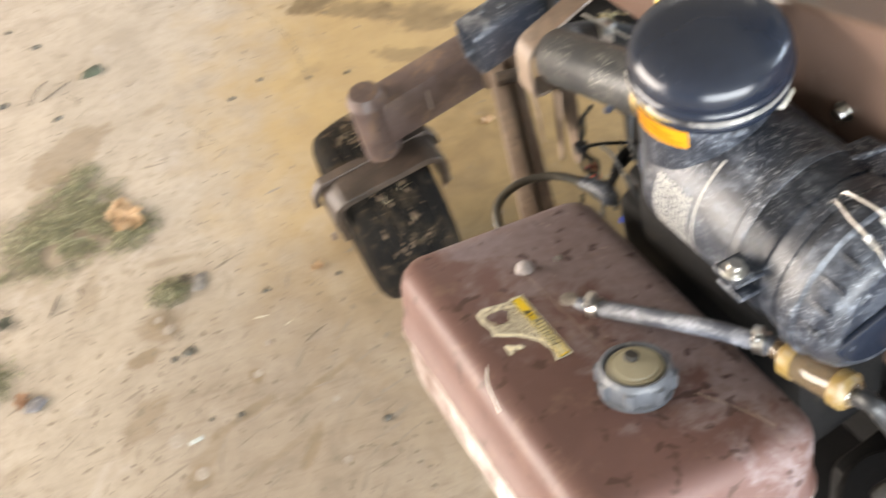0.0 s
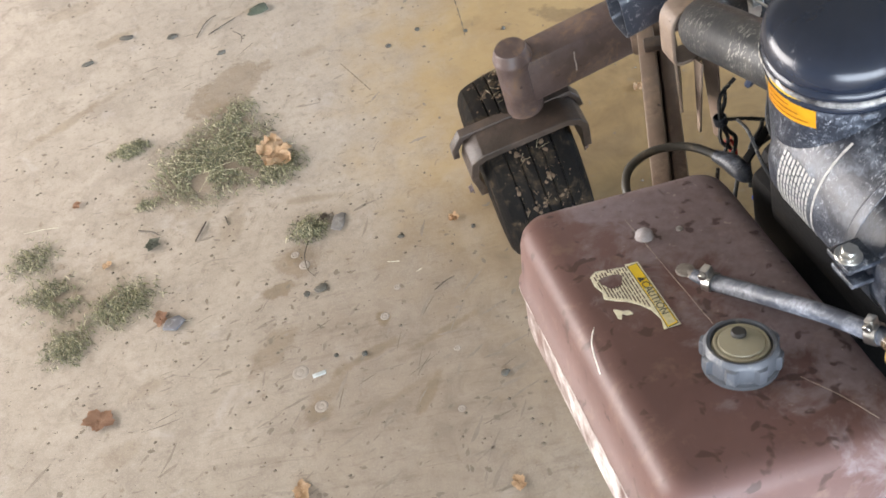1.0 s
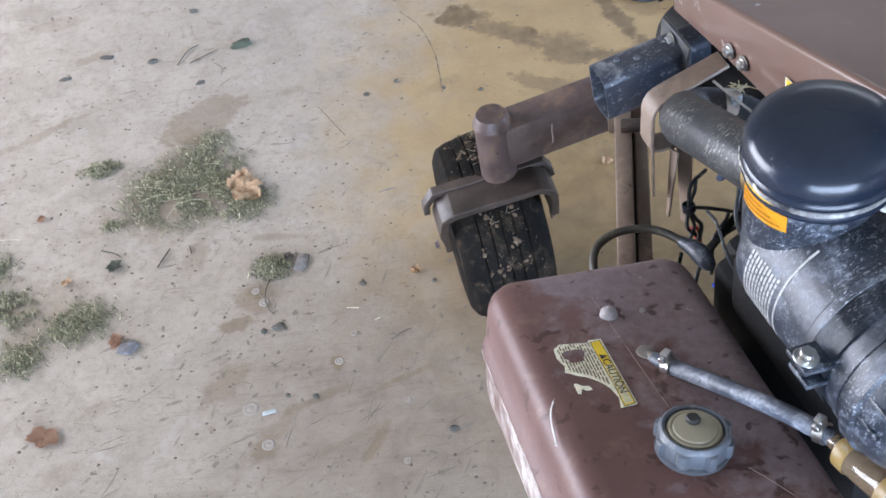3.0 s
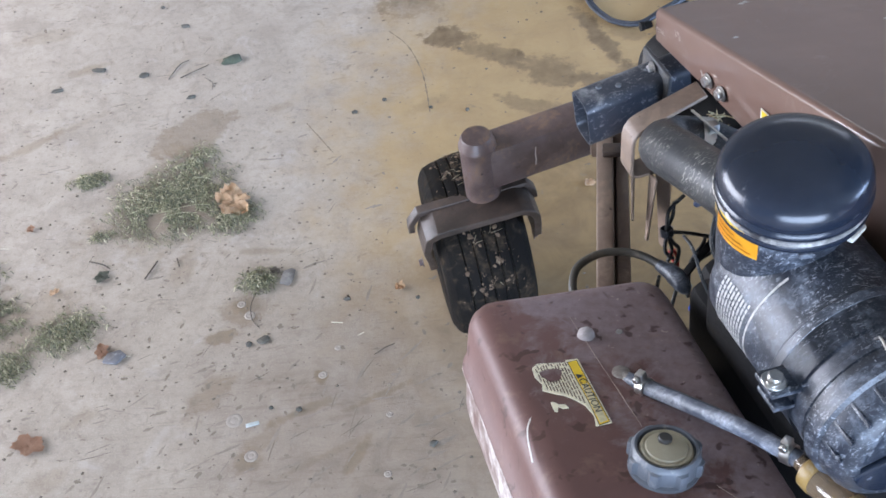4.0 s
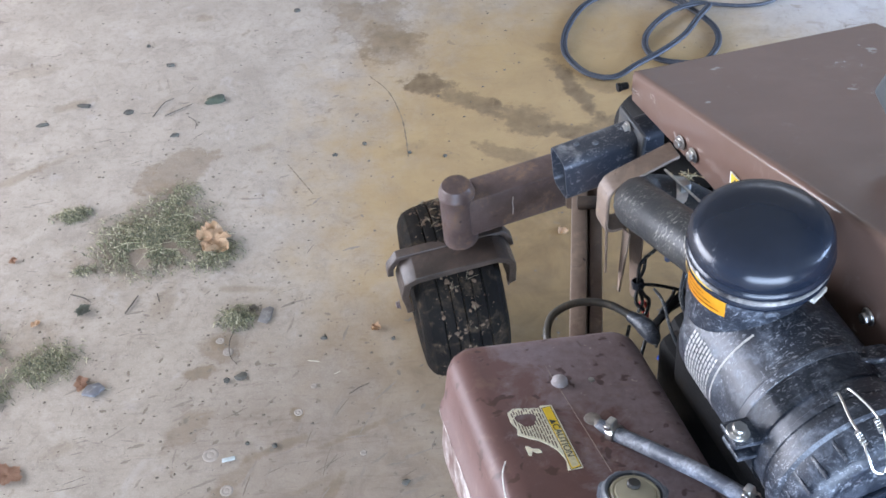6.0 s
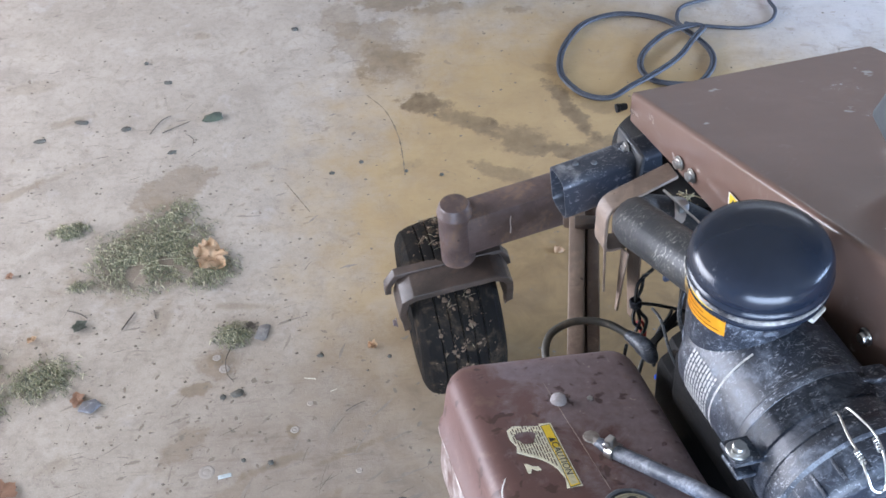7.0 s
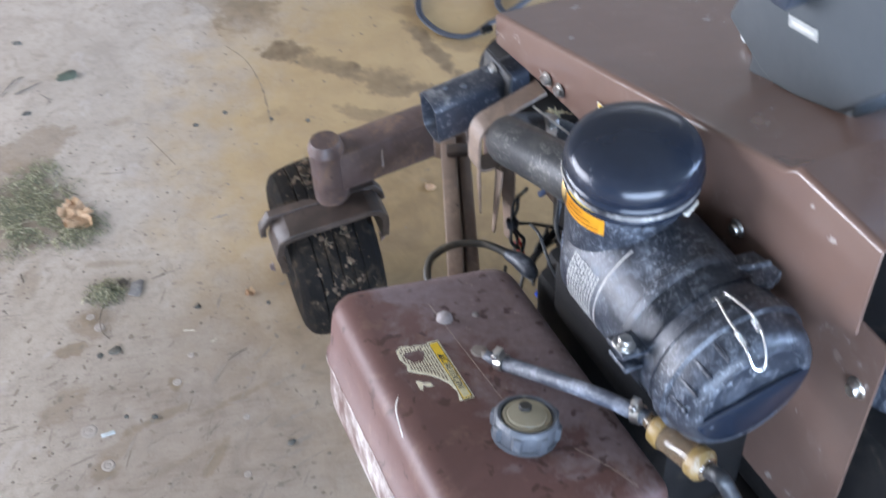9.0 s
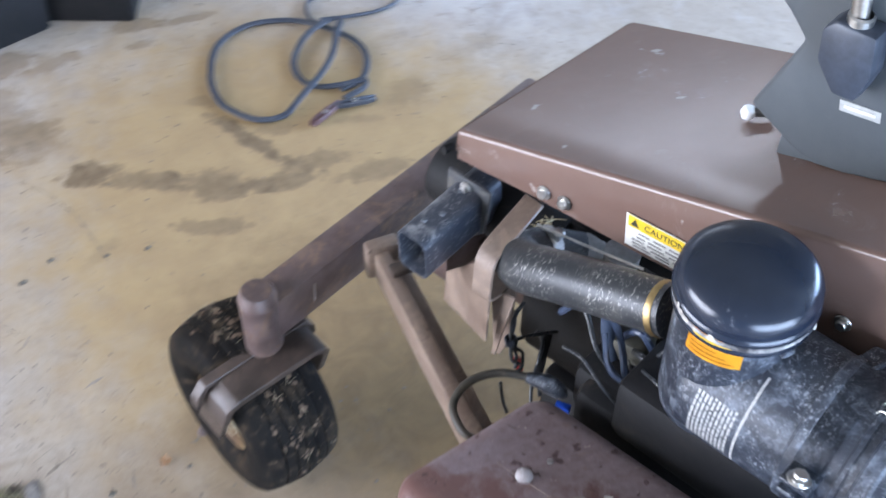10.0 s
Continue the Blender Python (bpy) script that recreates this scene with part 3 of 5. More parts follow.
def tank_xy(a, b):
    """Place on the tank's top under a point of the machine's plan."""
    zz = 0.5187 - 0.205 * (a + 0.077) - 0.17 * (b + 0.634)
    p = TANK.inverted() @ Vector((a, b, zz))
    return p.x, p.y


# filler cap
cx, cy = tank_xy(-0.067, -0.703)
MC = on_tank(cx, cy) @ Matrix.Diagonal((0.86, 0.86, 0.86, 1))
cap = part("filler_neck", lathe([(0, 0), (0.041, 0), (0.041, 0.004), (0.036, 0.007), (0.036, 0.012), (0, 0.012)], 40, MC), M_CAPRING, tank, "grey collar of the filler neck")
bm = bmesh.new()
ringv = []
N = 64
for r, z, lug in ((0.0385, 0.007, 1), (0.0395, 0.010, 1), (0.0392, 0.025, 1), (0.0392, 0.0265, 0.2), (0.0385, 0.030, 0), (0.036, 0.0325, 0), (0.0328, 0.0318, 0), (0.0312, 0.0255, 0)):
    ring = []
    for k in range(N):
        bulge = 0.0048 * lug * (1 if (k % 8) < 3 else 0)
        t = 2 * math.pi * k / N
        ring.append(bm.verts.new(((r + bulge) * math.cos(t), (r + bulge) * math.sin(t), z)))
    ringv.append(ring)
for a, b in zip(ringv, ringv[1:]):
    for k in range(N):
        bm.faces.new((a[k], a[(k + 1) % N], b[(k + 1) % N], b[k]))
bm.faces.new(ringv[0])
bmesh.ops.transform(bm, matrix=MC, verts=bm.verts)
part("cap_ring", bm, M_CAPRING, tank, "ribbed blue-grey plastic cap ring", autosmooth=35)
part("cap_disc", lathe([(0.0310, 0.026), (0.0300, 0.0265), (0.0297, 0.0304), (0.0285, 0.0316), (0.0262, 0.0316), (0.0255, 0.0306), (0.0245, 0.0306), (0.0235, 0.0330), (0.012, 0.0345), (0, 0.0347)], 40, MC), M_CAPDISC, tank, "yellowed brass-coloured disc")
part("vent_stud", lathe([(0.0082, 0.034), (0.0082, 0.0385), (0.0068, 0.040), (0, 0.040)], 20, MC @ Matrix.Translation((0.001, 0.009, -0.0005))), M_INK, tank, "small black vent stud")

# torn caution sticker on the tank
rng = random.Random(6)
sx, sy = tank_xy(-0.104, -0.580)
MS = on_tank(sx, sy, 0.0006, 0)
torn = [(-0.034, 0.049), (-0.026, 0.055), (-0.001, 0.051), (0.0045, 0.0505), (0.005, 0.054), (0.019, 0.053), (0.021, -0.050), (0.003, -0.051), (0.0065, -0.036), (0.0025, -0.020), (-0.004, -0.010), (-0.014, 0.000), (-0.022, 0.004),
        (-0.0335, 0.012), (-0.031, 0.022), (-0.035, 0.034)]
M_STICKER = plain("yellowed_sticker", (0.80, 0.74, 0.55), 0.5, 0, 0.18, 150.0)
sticker = part("torn_sticker", prism(torn, 0.0006, MS), M_STICKER, tank, "torn white and yellow warning sticker", smooth=False)
BAR = [(0.0065, 0.049), (0.0165, 0.0505), (0.0188, -0.0475), (0.0075, -0.050), (0.0085, -0.02)]
part("bar_border", prism([(x + (0.0009 if x > 0.012 else -0.0009), y * 1.018) for x, y in BAR], 0.0003, MS @ Matrix.Translation((0, 0, 0.0005))), M_INK, sticker, smooth=False)
part("yellow_bar", prism(BAR, 0.0004, MS @ Matrix.Translation((0, 0, 0.0007))), M_YELLOW, sticker, smooth=False)
letters("CAUTION", 0.0118, MS @ Matrix.Translation((0.0125, -0.006, 0.0013)) @ Matrix.Rotation(radians(-89), 4, "Z"), M_INK, "lettering", sticker)
part("pale_field", prism([(0.0085, 0.012), (0.0162, 0.012), (0.0176, -0.046), (0.0088, -0.048)], 0.0003, MS @ Matrix.Translation((0, 0, 0.0009))), plain("faded_yellow", (0.62, 0.55, 0.33), 0.5, 0, 0.2, 180.0), sticker, smooth=False)
part("warning_triangle", prism([(-0.004, -0.0035), (0.004, -0.0035), (0, 0.0045)], 0.0003, MS @ Matrix.Translation((0.0118, 0.025, 0.0012)) @ Matrix.Rotation(radians(-89), 4, "Z")), M_INK, sticker, smooth=False)
bars = []
for k, (x, y0, y1) in enumerate(((0.0035, -0.016, 0.048), (0.0004, -0.012, 0.048), (-0.0027, -0.007, 0.048), (-0.0058, -0.004, 0.048), (-0.0089, 0.000, 0.049), (-0.012, 0.003, 0.050), (-0.0151, 0.005, 0.050), (-0.0182, 0.007, 0.051), (-0.0213, 0.008, 0.051), (-0.0244, 0.010, 0.051), (-0.0275, 0.013, 0.049), (-0.0304, 0.026, 0.046))):
    y = y0
    while y < y1:
        w = rng.uniform(0.004, 0.012)
        bars.append(block(0.0013, min(w, y1 - y), 0.0003, MS @ Matrix.Translation((x, y + w / 2, 0.0008))))
        y += w + rng.uniform(0.0012, 0.003)
part("small_print", merged(*bars), plain("brown_ink", (0.12, 0.07, 0.05), 0.6), sticker)
scrap = [(-0.007, 0.006), (-0.004, 0.006), (0.001, 0.001), (0.007, 0.000), (0.009, -0.006), (0.003, -0.006), (-0.001, -0.002), (-0.004, -0.009), (-0.007, -0.008)]
part("sticker_scrap", prism(scrap, 0.0006, MS @ Matrix.Translation((-0.024, -0.013, 0))), M_STICKER, tank, smooth=False)
hole = [(0.011 * math.cos(t) * (1 + 0.25 * math.sin(3 * t)), 0.012 * math.sin(t) * (1 + 0.2 * math.cos(2 * t))) for t in np.linspace(0, 2 * math.pi, 17)[:-1]]
part("worn_patch", prism(hole, 0.0003, MS @ Matrix.Translation((-0.0165, 0.033, 0.0009))), M_TANK, sticker, smooth=False)

# scratches, rivet and weld blob on the tank
rng = random.Random(4)
x, y = tank_xy(-0.056, -0.497)
part("weld_nub", lathe([(0.010, 0), (0.009, 0.005), (0.006, 0.008), (0, 0.009)], 16, on_tank(x, y)), worn("corroded_zinc", (0.42, 0.39, 0.39), (0.24, 0.19, 0.17), (0.55, 0.52, 0.5), 0.6, 0.1, 0.5, 0.6, 90), tank)
x, y = tank_xy(-0.019, -0.504)
part("rivet", lathe([(0.0038, 0), (0.0035, 0.0015), (0, 0.002)], 16, on_tank(x, y)), M_STEEL, tank)
def hairline(points, r, mat=M_WHITE):
    part("scratch", tube([TANK @ Vector((*tank_xy(a, b), lift)) for a, b, lift in points], r, 5, 5), mat, tank)


M_THREAD = plain("pale_thread", (0.34, 0.27, 0.21), 0.6)
hairline([(-0.060, -0.462, 0.0), (-0.0605, -0.52, 0.0003), (-0.061, -0.58, 0.0003), (-0.0615, -0.645, 0.0003)], 0.00025, M_THREAD)
hairline([(-0.030, -0.742, 0.0003), (-0.012, -0.78, 0.0003), (0.0, -0.815, 0.0)], 0.0003, M_THREAD)
hairline([(-0.158, -0.590, -0.002), (-0.172, -0.612, -0.0025), (-0.182, -0.650, -0.004)], 0.0008)

# fuel line: fitting, hose, clamps, amber filter
p0 = Vector((-0.043, -0.574, 0.497))
fuel = part("fuel_hose", tube([p0, (-0.029, -0.606, 0.511), (-0.007, -0.656, 0.531), (0.018, -0.715, 0.553), (0.042, -0.768, 0.562)], 0.0088, 14, 10), M_FUELHOSE, mower, "dusty grey rubber fuel hose")
part("fitting", merged(lathe([(0, -0.03), (0.009, -0.03), (0.009, -0.004), (0.0105, 0), (0.0095, 0.006), (0, 0.009)], 20, axes(p0 + Vector((-0.004, 0.008, 0)), (0.2, 0.16, 1))), tube([p0 + Vector((-0.004, 0.008, 0.0)), p0 + Vector((0.006, -0.014, 0.005))], 0.0075, 12, 3)), worn("corroded_alloy", (0.3, 0.27, 0.24), (0.17, 0.13, 0.1), (0.42, 0.39, 0.36), 0.55, 0.3, 0.5, 0.6, 80), fuel, "corroded tank outlet elbow")


def clamp(p, d, r, parent):
    m = axes(p, d, (0, 0, 1))
    bm = merged(lathe([(r, -0.005), (r + 0.002, -0.005), (r + 0.002, 0.005), (r, 0.005)], 20, m), block(0.011, 0.010, 0.009, m @ Matrix.Translation((r + 0.006, 0, 0)), 0.001), hexbolt(0.0045, m @ Matrix.Translation((r + 0.006, 0.005, 0)) @ Matrix.Rotation(radians(-90), 4, "X"), False))
    return part("hose_clamp", bm, M_STEEL, parent, "bright zinc hose clamp", autosmooth=30)


clamp((-0.034, -0.596, 0.507), (0.4, -0.9, 0.3), 0.009, fuel)
clamp((0.036, -0.756, 0.561), (0.45, -0.85, 0.2), 0.009, fuel)
m, nt, bsdf = material("amber_filter_glass")
bsdf.inputs["Base Color"].default_value = (0.42, 0.30, 0.19, 1)
bsdf.inputs["Roughness"].default_value = 0.12
bsdf.inputs["Transmission Weight"].default_value = 0.75
M_AMBER = m
MF = axes((0.040, -0.768, 0.562), (0.12, -0.95, 0.18), (0, 0, 1)) @ Matrix.Diagonal((0.84, 0.84, 0.92, 1))
filt = part("fuel_filter", lathe([(0, 0), (0.009, 0), (0.010, 0.012), (0.019, 0.018), (0.020, 0.030), (0.019, 0.032), (0.0185, 0.075), (0.020, 0.078), (0.020, 0.088), (0.014, 0.094), (0.008, 0.098), (0, 0.098)], 28, MF), M_AMBER, mower, "see-through inline fuel filter with amber ends")
M_AMBEREND = worn("amber_plastic", (0.26, 0.165, 0.05), (0.16, 0.10, 0.04), (0.42, 0.38, 0.32), 0.25, 0, 0.5, 0.6, 60)
part("inlet_cap", lathe([(0, 0.008), (0.0105, 0.010), (0.0198, 0.0165), (0.0207, 0.030), (0.0195, 0.032)], 28, MF), M_AMBEREND, filt, "amber plastic end")
part("end_band", lathe([(0.0195, 0.076), (0.0212, 0.076), (0.0212, 0.088), (0.015, 0.0945)], 28, MF), M_AMBEREND, filt, "amber plastic end")
part("outlet_hose", tube([MF @ Vector((0, 0, 0.095)), MF @ Vector((0, 0, 0.12)), (0.075, -0.90, 0.50), (0.09, -0.86, 0.36)], 0.0085, 12, 8), M_RUBBERHOSE, filt)

# air cleaner
CA, CB = 0.105, -0.615
body = part("air_cleaner", lathe([(0, 0.058), (0.058, 0.058), (0.070, 0.063), (0.0755, 0.073), (0.077, 0.090), (0.077, 0.185), (0.080, 0.188), (0.080, 0.197), (0.077, 0.200), (0.077, 0.252), (0.083, 0.255), (0.083, 0.268), (0.079, 0.271), (0.077, 0.286), (0.072, 0.297), (0.064, 0.303), (0.058, 0.303), (0.055, 0.299), (0.03, 0.298), (0, 0.298)], 56, axes((CA, -0.535, 0.645), (0, -1, 0), (0, 0, 1))), M_BLACK, mower, "dusty black plastic air cleaner housing")
MD = Matrix.Translation((CA, CB, 0.002))
KA, KR = CA - 0.0085, 0.0585
MK0 = Matrix.Translation((KA, CB, 0.004))
can = part("intake_canister", lathe([(0, 0.585), (0.046, 0.585), (0.0545, 0.593), (0.0575, 0.61), (0.058, 0.66), (KR, 0.69), (KR, 0.757), (0, 0.757)], 56, MK0), M_BLACK, body, "dusty black intake canister")
part("cap_dome", lathe([(0, 0.742), (0.0655, 0.742), (0.0685, 0.7435), (0.0692, 0.7465), (0.0680, 0.7495), (0.0672, 0.7515), (0.0672, 0.7555), (0.0690, 0.7575), (0.0706, 0.7600), (0.0708, 0.7630), (0.0694, 0.7655), (0.0684, 0.7668), (0.0690, 0.7690), (0.0693, 0.7730), (0.0685, 0.7790), (0.0664, 0.7850), (0.0622, 0.7902), (0.054, 0.7950), (0.040, 0.7992), (0.02, 0.8020), (0, 0.8027)], 72, MD), M_DOME, body, "glossy black domed rain cap")
rng = random.Random(9)
crust = []
for ang, z, r in ((150, 0.7625, 0.0712), (154, 0.7600, 0.0713), (158, 0.7570, 0.0705), (161, 0.7545, 0.0690), (170, 0.7530, 0.0688), (186, 0.7590, 0.0707)):
    bm = bmesh.new()
    bmesh.ops.create_icosphere(bm, subdivisions=2, radius=0.0036)
    for v in bm.verts:
        v.co *= rng.uniform(0.55, 1.3)
    t = radians(ang)
    bmesh.ops.transform(bm, matrix=MD @ axes((r * math.cos(t), r * math.sin(t), z), (math.cos(t), math.sin(t), 0), (0, 0, 1)) @ Matrix.Diagonal((rng.uniform(0.8, 1.3), rng.uniform(0.5, 1.0), 0.18, 1)), verts=bm.verts)
    crust.append(bm)
part("dried_dirt", merged(*crust), plain("pale_dirt", (0.42, 0.39, 0.34), 0.85), body, "pale dried dirt on the rim of the cap")
M_CLIP = plain("pale_clip_plastic", (0.5, 0.48, 0.42), 0.5)
for ang in (250, 295, 30):
    t = radians(ang)
    part("cap_clip", block(0.022 if ang == 295 else 0.014, 0.008, 0.006, MD @ Matrix.Translation((0.0665 * math.cos(t), 0.0665 * math.sin(t), 0.740)) @ Matrix.Rotation(t + math.pi / 2, 4, "Z"), 0.0015), M_CLIP if ang == 295 else M_BLACK, body)


def wrap(name, z0, z1, a0, a1, r, mat, parent, label, n=14):
    """A label bent round the canister."""
    bm = bmesh.new()
    rows = []
    for z in (z0, z1):
        rows.append([bm.verts.new((KA + r * math.cos(radians(a0 + (a1 - a0) * k / n)), CB + r * math.sin(radians(a0 + (a1 - a0) * k / n)), z)) for k in range(n + 1)])
    for k in range(n):
        bm.faces.new((rows[0][k], rows[0][k + 1], rows[1][k + 1], rows[1][k]))
    bmesh.ops.solidify(bm, geom=bm.faces[:], thickness=0.0006)
    return part(name, bm, mat, parent, label)


lab = wrap("orange_label", 0.723, 0.758, 163, 218, KR + 0.0010, M_ORANGE, body, "bright orange warning label")
part("rim_bead", lathe([(0.0665, 0.7500), (0.0686, 0.7508), (0.0694, 0.7530), (0.0686, 0.7552), (0.0665, 0.7560)], 64, MD), worn("dusty_rim", (0.03, 0.03, 0.033), (0.05, 0.05, 0.05), (0.5, 0.48, 0.45), 0.3, 0, 0.42, 0.9, 16, 0.3), body)
wrap("label_heading", 0.750, 0.756, 168, 212, KR + 0.0016, M_YELLOW, lab, "")
for k in range(3):
    wrap("label_print", 0.728 + 0.0058 * k, 0.7292 + 0.0058 * k, 168, 212 - 9 * k, KR + 0.0017, plain("brown_print", (0.42, 0.15, 0.015), 0.6), lab, "")


def ringlabel(name, y0, y1, a0, a1, mat, parent, r=0.0775, n=20):
    bm = bmesh.new()
    rows = []
    for y in (y0, y1):
        rows.append([bm.verts.new((CA + r * math.cos(radians(a0 + (a1 - a0) * k / n)), y, 0.645 + r * math.sin(radians(a0 + (a1 - a0) * k / n)))) for k in range(n + 1)])
    for k in range(n):
        bm.faces.new((rows[0][k], rows[0][k + 1], rows[1][k + 1], rows[1][k]))
    bmesh.ops.solidify(bm, geom=bm.faces[:], thickness=0.0005)
    return part(name, bm, mat, parent)


M_PRINT = plain("dull_white_print", (0.62, 0.61, 0.58), 0.5, 0, 0.3, 200.0)
for k in range(10):
    a0 = 152 + rng.uniform(-1, 1)
    while a0 < 198:
        w = rng.uniform(2.5, 8)
        ringlabel("print_line", -0.624 - 0.0046 * k, -0.6267 - 0.0046 * k, a0, min(a0 + w, 200), M_PRINT, body, n=2)
        a0 += w + 1.0
ringlabel("print_border", -0.674, -0.6765, 118, 204, M_PRINT, body, n=10)
ringlabel("mounting_band", -0.732, -0.760, -30, 215, M_BLACK, body, 0.0795, 40)
lugm = Matrix.Translation((0.020, -0.748, 0.676))
lug = part("band_lug", merged(block(0.034, 0.030, 0.006, lugm @ pose(0, 0, 0, 0, 12, 0), 0.002), block(0.034, 0.030, 0.006, lugm @ pose(0.004, 0, -0.022, 0, 12, 0), 0.002), block(0.008, 0.03, 0.028, lugm @ pose(0.018, 0, -0.01), 0.002)), M_BLACK, body)
part("lug_bolt", hexbolt(0.0078, lugm @ pose(-0.006, 0, 0.004, 0, 12, 0)), M_STEEL, body, "zinc hex bolt")
half = [(0.066 * math.cos(radians(t)), 0.066 * math.sin(radians(t))) for t in range(-176, -3, 8)]
part("end_plate", prism(half, 0.007, axes((CA, -0.832, 0.652), (0, -1, 0), (0.99, 0, 0.12)), 0.002, 2), M_DOME, body, "blue-black lower half of the end cover")
# wire bail on the end cover: two strands, a coil on each, and a loop over the edge
bail = tube([(0.0945, -0.770, 0.7215), (0.0945, -0.776, 0.7285), (0.0890, -0.800, 0.7290), (0.0862, -0.822, 0.7290), (0.0835, -0.838, 0.7240), (0.0850, -0.848, 0.7130), (0.0940, -0.8500, 0.7080), (0.1000, -0.845, 0.7160), (0.1060, -0.828, 0.7290), (0.1105, -0.806, 0.7300), (0.1065, -0.776, 0.7285), (0.1060, -0.770, 0.7215)], 0.0012, 8, 8)
bail = part("wire_clip", bail, M_STEEL, body, "bright spring wire bail")
for p, q in (((0.0862, -0.816, 0.7292), (0.0856, -0.830, 0.7275)), ((0.1080, -0.812, 0.7300), (0.1055, -0.826, 0.7290))):
    p, q = Vector(p), Vector(q)
    m = axes(p, q - p, (0, 0, 1))
    L = (q - p).length
    part("spring_coil", tube([m @ Vector((0.0024 * math.cos(k * 1.05), 0.0024 * math.sin(k * 1.05), L * k / 30)) for k in range(31)], 0.0008, 6, 2), M_STEEL, bail)
tab = part("mounting_tab", prism([(0.122, -0.716), (0.176, -0.728), (0.184, -0.764), (0.166, -0.772), (0.128, -0.758)], 0.010, pose(0, 0, 0.698), 0.003, 2), M_BLACK, body, "black bracket from the band to the hood")
part("tab_rib", beam((0.126, -0.738, 0.713), (0.180, -0.750, 0.707), 0.006, 0.008, bevel=0.002), M_BLACK, tab)
for y0, r in ((-0.776, 0.0785), (-0.800, 0.0780)):
    part("cover_rib", lathe([(0.0765, 0.004), (r, 0.0028), (r, -0.0028), (0.0765, -0.004)], 56, axes((CA, y0, 0.645), (0, -1, 0), (0, 0, 1))), M_BLACK, body)
for k in range(5):
    t = radians(100 + 17 * k)
    part("cover_fin", block(0.004, 0.030, 0.004, Matrix.Translation((CA + 0.0768 * math.cos(t), -0.818, 0.645 + 0.0768 * math.sin(t))) @ Matrix.Rotation(-(t - math.pi / 2), 4, "Y"), 0.001), M_BLACK, body)

# intake hose from the canister to the carburettor
hose = part("intake_hose", tube([(0.108, -0.545, 0.668), (0.106, -0.47, 0.640), (0.108, -0.40, 0.608), (0.114, -0.352, 0.580), (0.136, -0.328, 0.560), (0.170, -0.338, 0.550), (0.20, -0.37, 0.54)], 0.030, 20, 8), M_RUBBERHOSE, mower, "dusty black rubber intake hose")
part("hose_clamp", lathe([(0.03, -0.005), (0.0308, -0.003), (0.0308, 0.003), (0.03, 0.003)], 28, axes((0.107, -0.535, 0.664), (0, 0.9, -0.36))), M_BRASS, hose)
part("hose_clamp", merged(lathe([(0.03, -0.007), (0.032, -0.007), (0.032, 0.007), (0.03, 0.007)], 28, axes((0.172, -0.339, 0.549), (0.9, -0.35, -0.2))), block(0.014, 0.012, 0.012, pose(0.176, -0.35, 0.584), 0.002)), M_STEEL, hose)
rng = random.Random(21)
tuft = []
for q in range(14):
    c = Vector((0.196, -0.322, 0.556)) + Vector((rng.gauss(0, 0.006), rng.gauss(0, 0.006), rng.uniform(0, 0.006)))
    d = Vector((rng.gauss(0.3, 0.8), rng.gauss(0, 0.8), rng.gauss(0.1, 0.4))).normalized() * rng.uniform(0.006, 0.020)
    tuft.append(tube([c - d, c + Vector((0, 0, 0.003)), c + d], rng.uniform(0.0004, 0.0009), 5, 3))
part("caught_straw", merged(*tuft), plain("pale_green_straw", (0.34, 0.27, 0.15), 0.7), hose, "wisp of dry grass caught at the clamp")


# bent strap bracket from the hood to the frame
def strap(points, width, thick, across):
    """A flat bar bent through points; across: the way of its width."""
    bm = bmesh.new()
    ac = Vector(across).normalized()
    p = [Vector(q) for q in points]
    rows = []
    for i, q in enumerate(p):
        d0 = (p[i] - p[i - 1]).normalized() if i else (p[1] - p[0]).normalized()
        d1 = (p[i + 1] - p[i]).normalized() if i < len(p) - 1 else d0
        nrm = (d0 + d1).normalized().cross(ac).normalized()
        rows.append([bm.verts.new(q + ac * s * width / 2 + nrm * u * thick / 2) for s, u in ((-1, -1), (1, -1), (1, 1), (-1, 1))])
    for a, b in zip(rows, rows[1:]):
        for k in range(4):
            bm.faces.new((a[k], a[(k + 1) % 4], b[(k + 1) % 4], b[k]))
    bm.faces.new(rows[0])
    bm.faces.new(rows[-1][::-1])
    bmesh.ops.bevel(bm, geom=bm.edges[:], offset=0.0012, segments=1, affect="EDGES")
    return bm


brk = part("strap_bracket", strap([(0.187, -0.304, 0.601), (0.104, -0.311, 0.590), (0.095, -0.312, 0.587), (0.089, -0.313, 0.581), (0.0865, -0.313, 0.572), (0.0850, -0.312, 0.529), (0.0865, -0.312, 0.5215), (0.094, -0.312, 0.5175), (0.165, -0.314, 0.514)], 0.028, 0.005, (0.0, 0.99, 0.05)), M_RAIL, mower, "brown steel strap bent into a C-shaped bracket")
part("gusset_plate", prism([(0.0377, -0.024), (0.127, -0.137), (0.1335, -0.202), (-0.004, -0.128), (-0.0085, -0.030), (-0.002, 0.0155)], 0.003, axes((0.087, -0.318, 0.568), (0.894, -0.448, 0), (0.448, 0.894, 0)), 0.0006, 1), M_RAIL, brk, "tapering brown gusset plate")
part("hanging_slat", prism([(-0.346, 0.525), (-0.328, 0.520), (-0.316, 0.392), (-0.322, 0.392)], 0.003, axes((0.106, 0, 0), (1, 0, 0), (0, 1, 0)), 0.0006, 1), M_RAIL, brk)
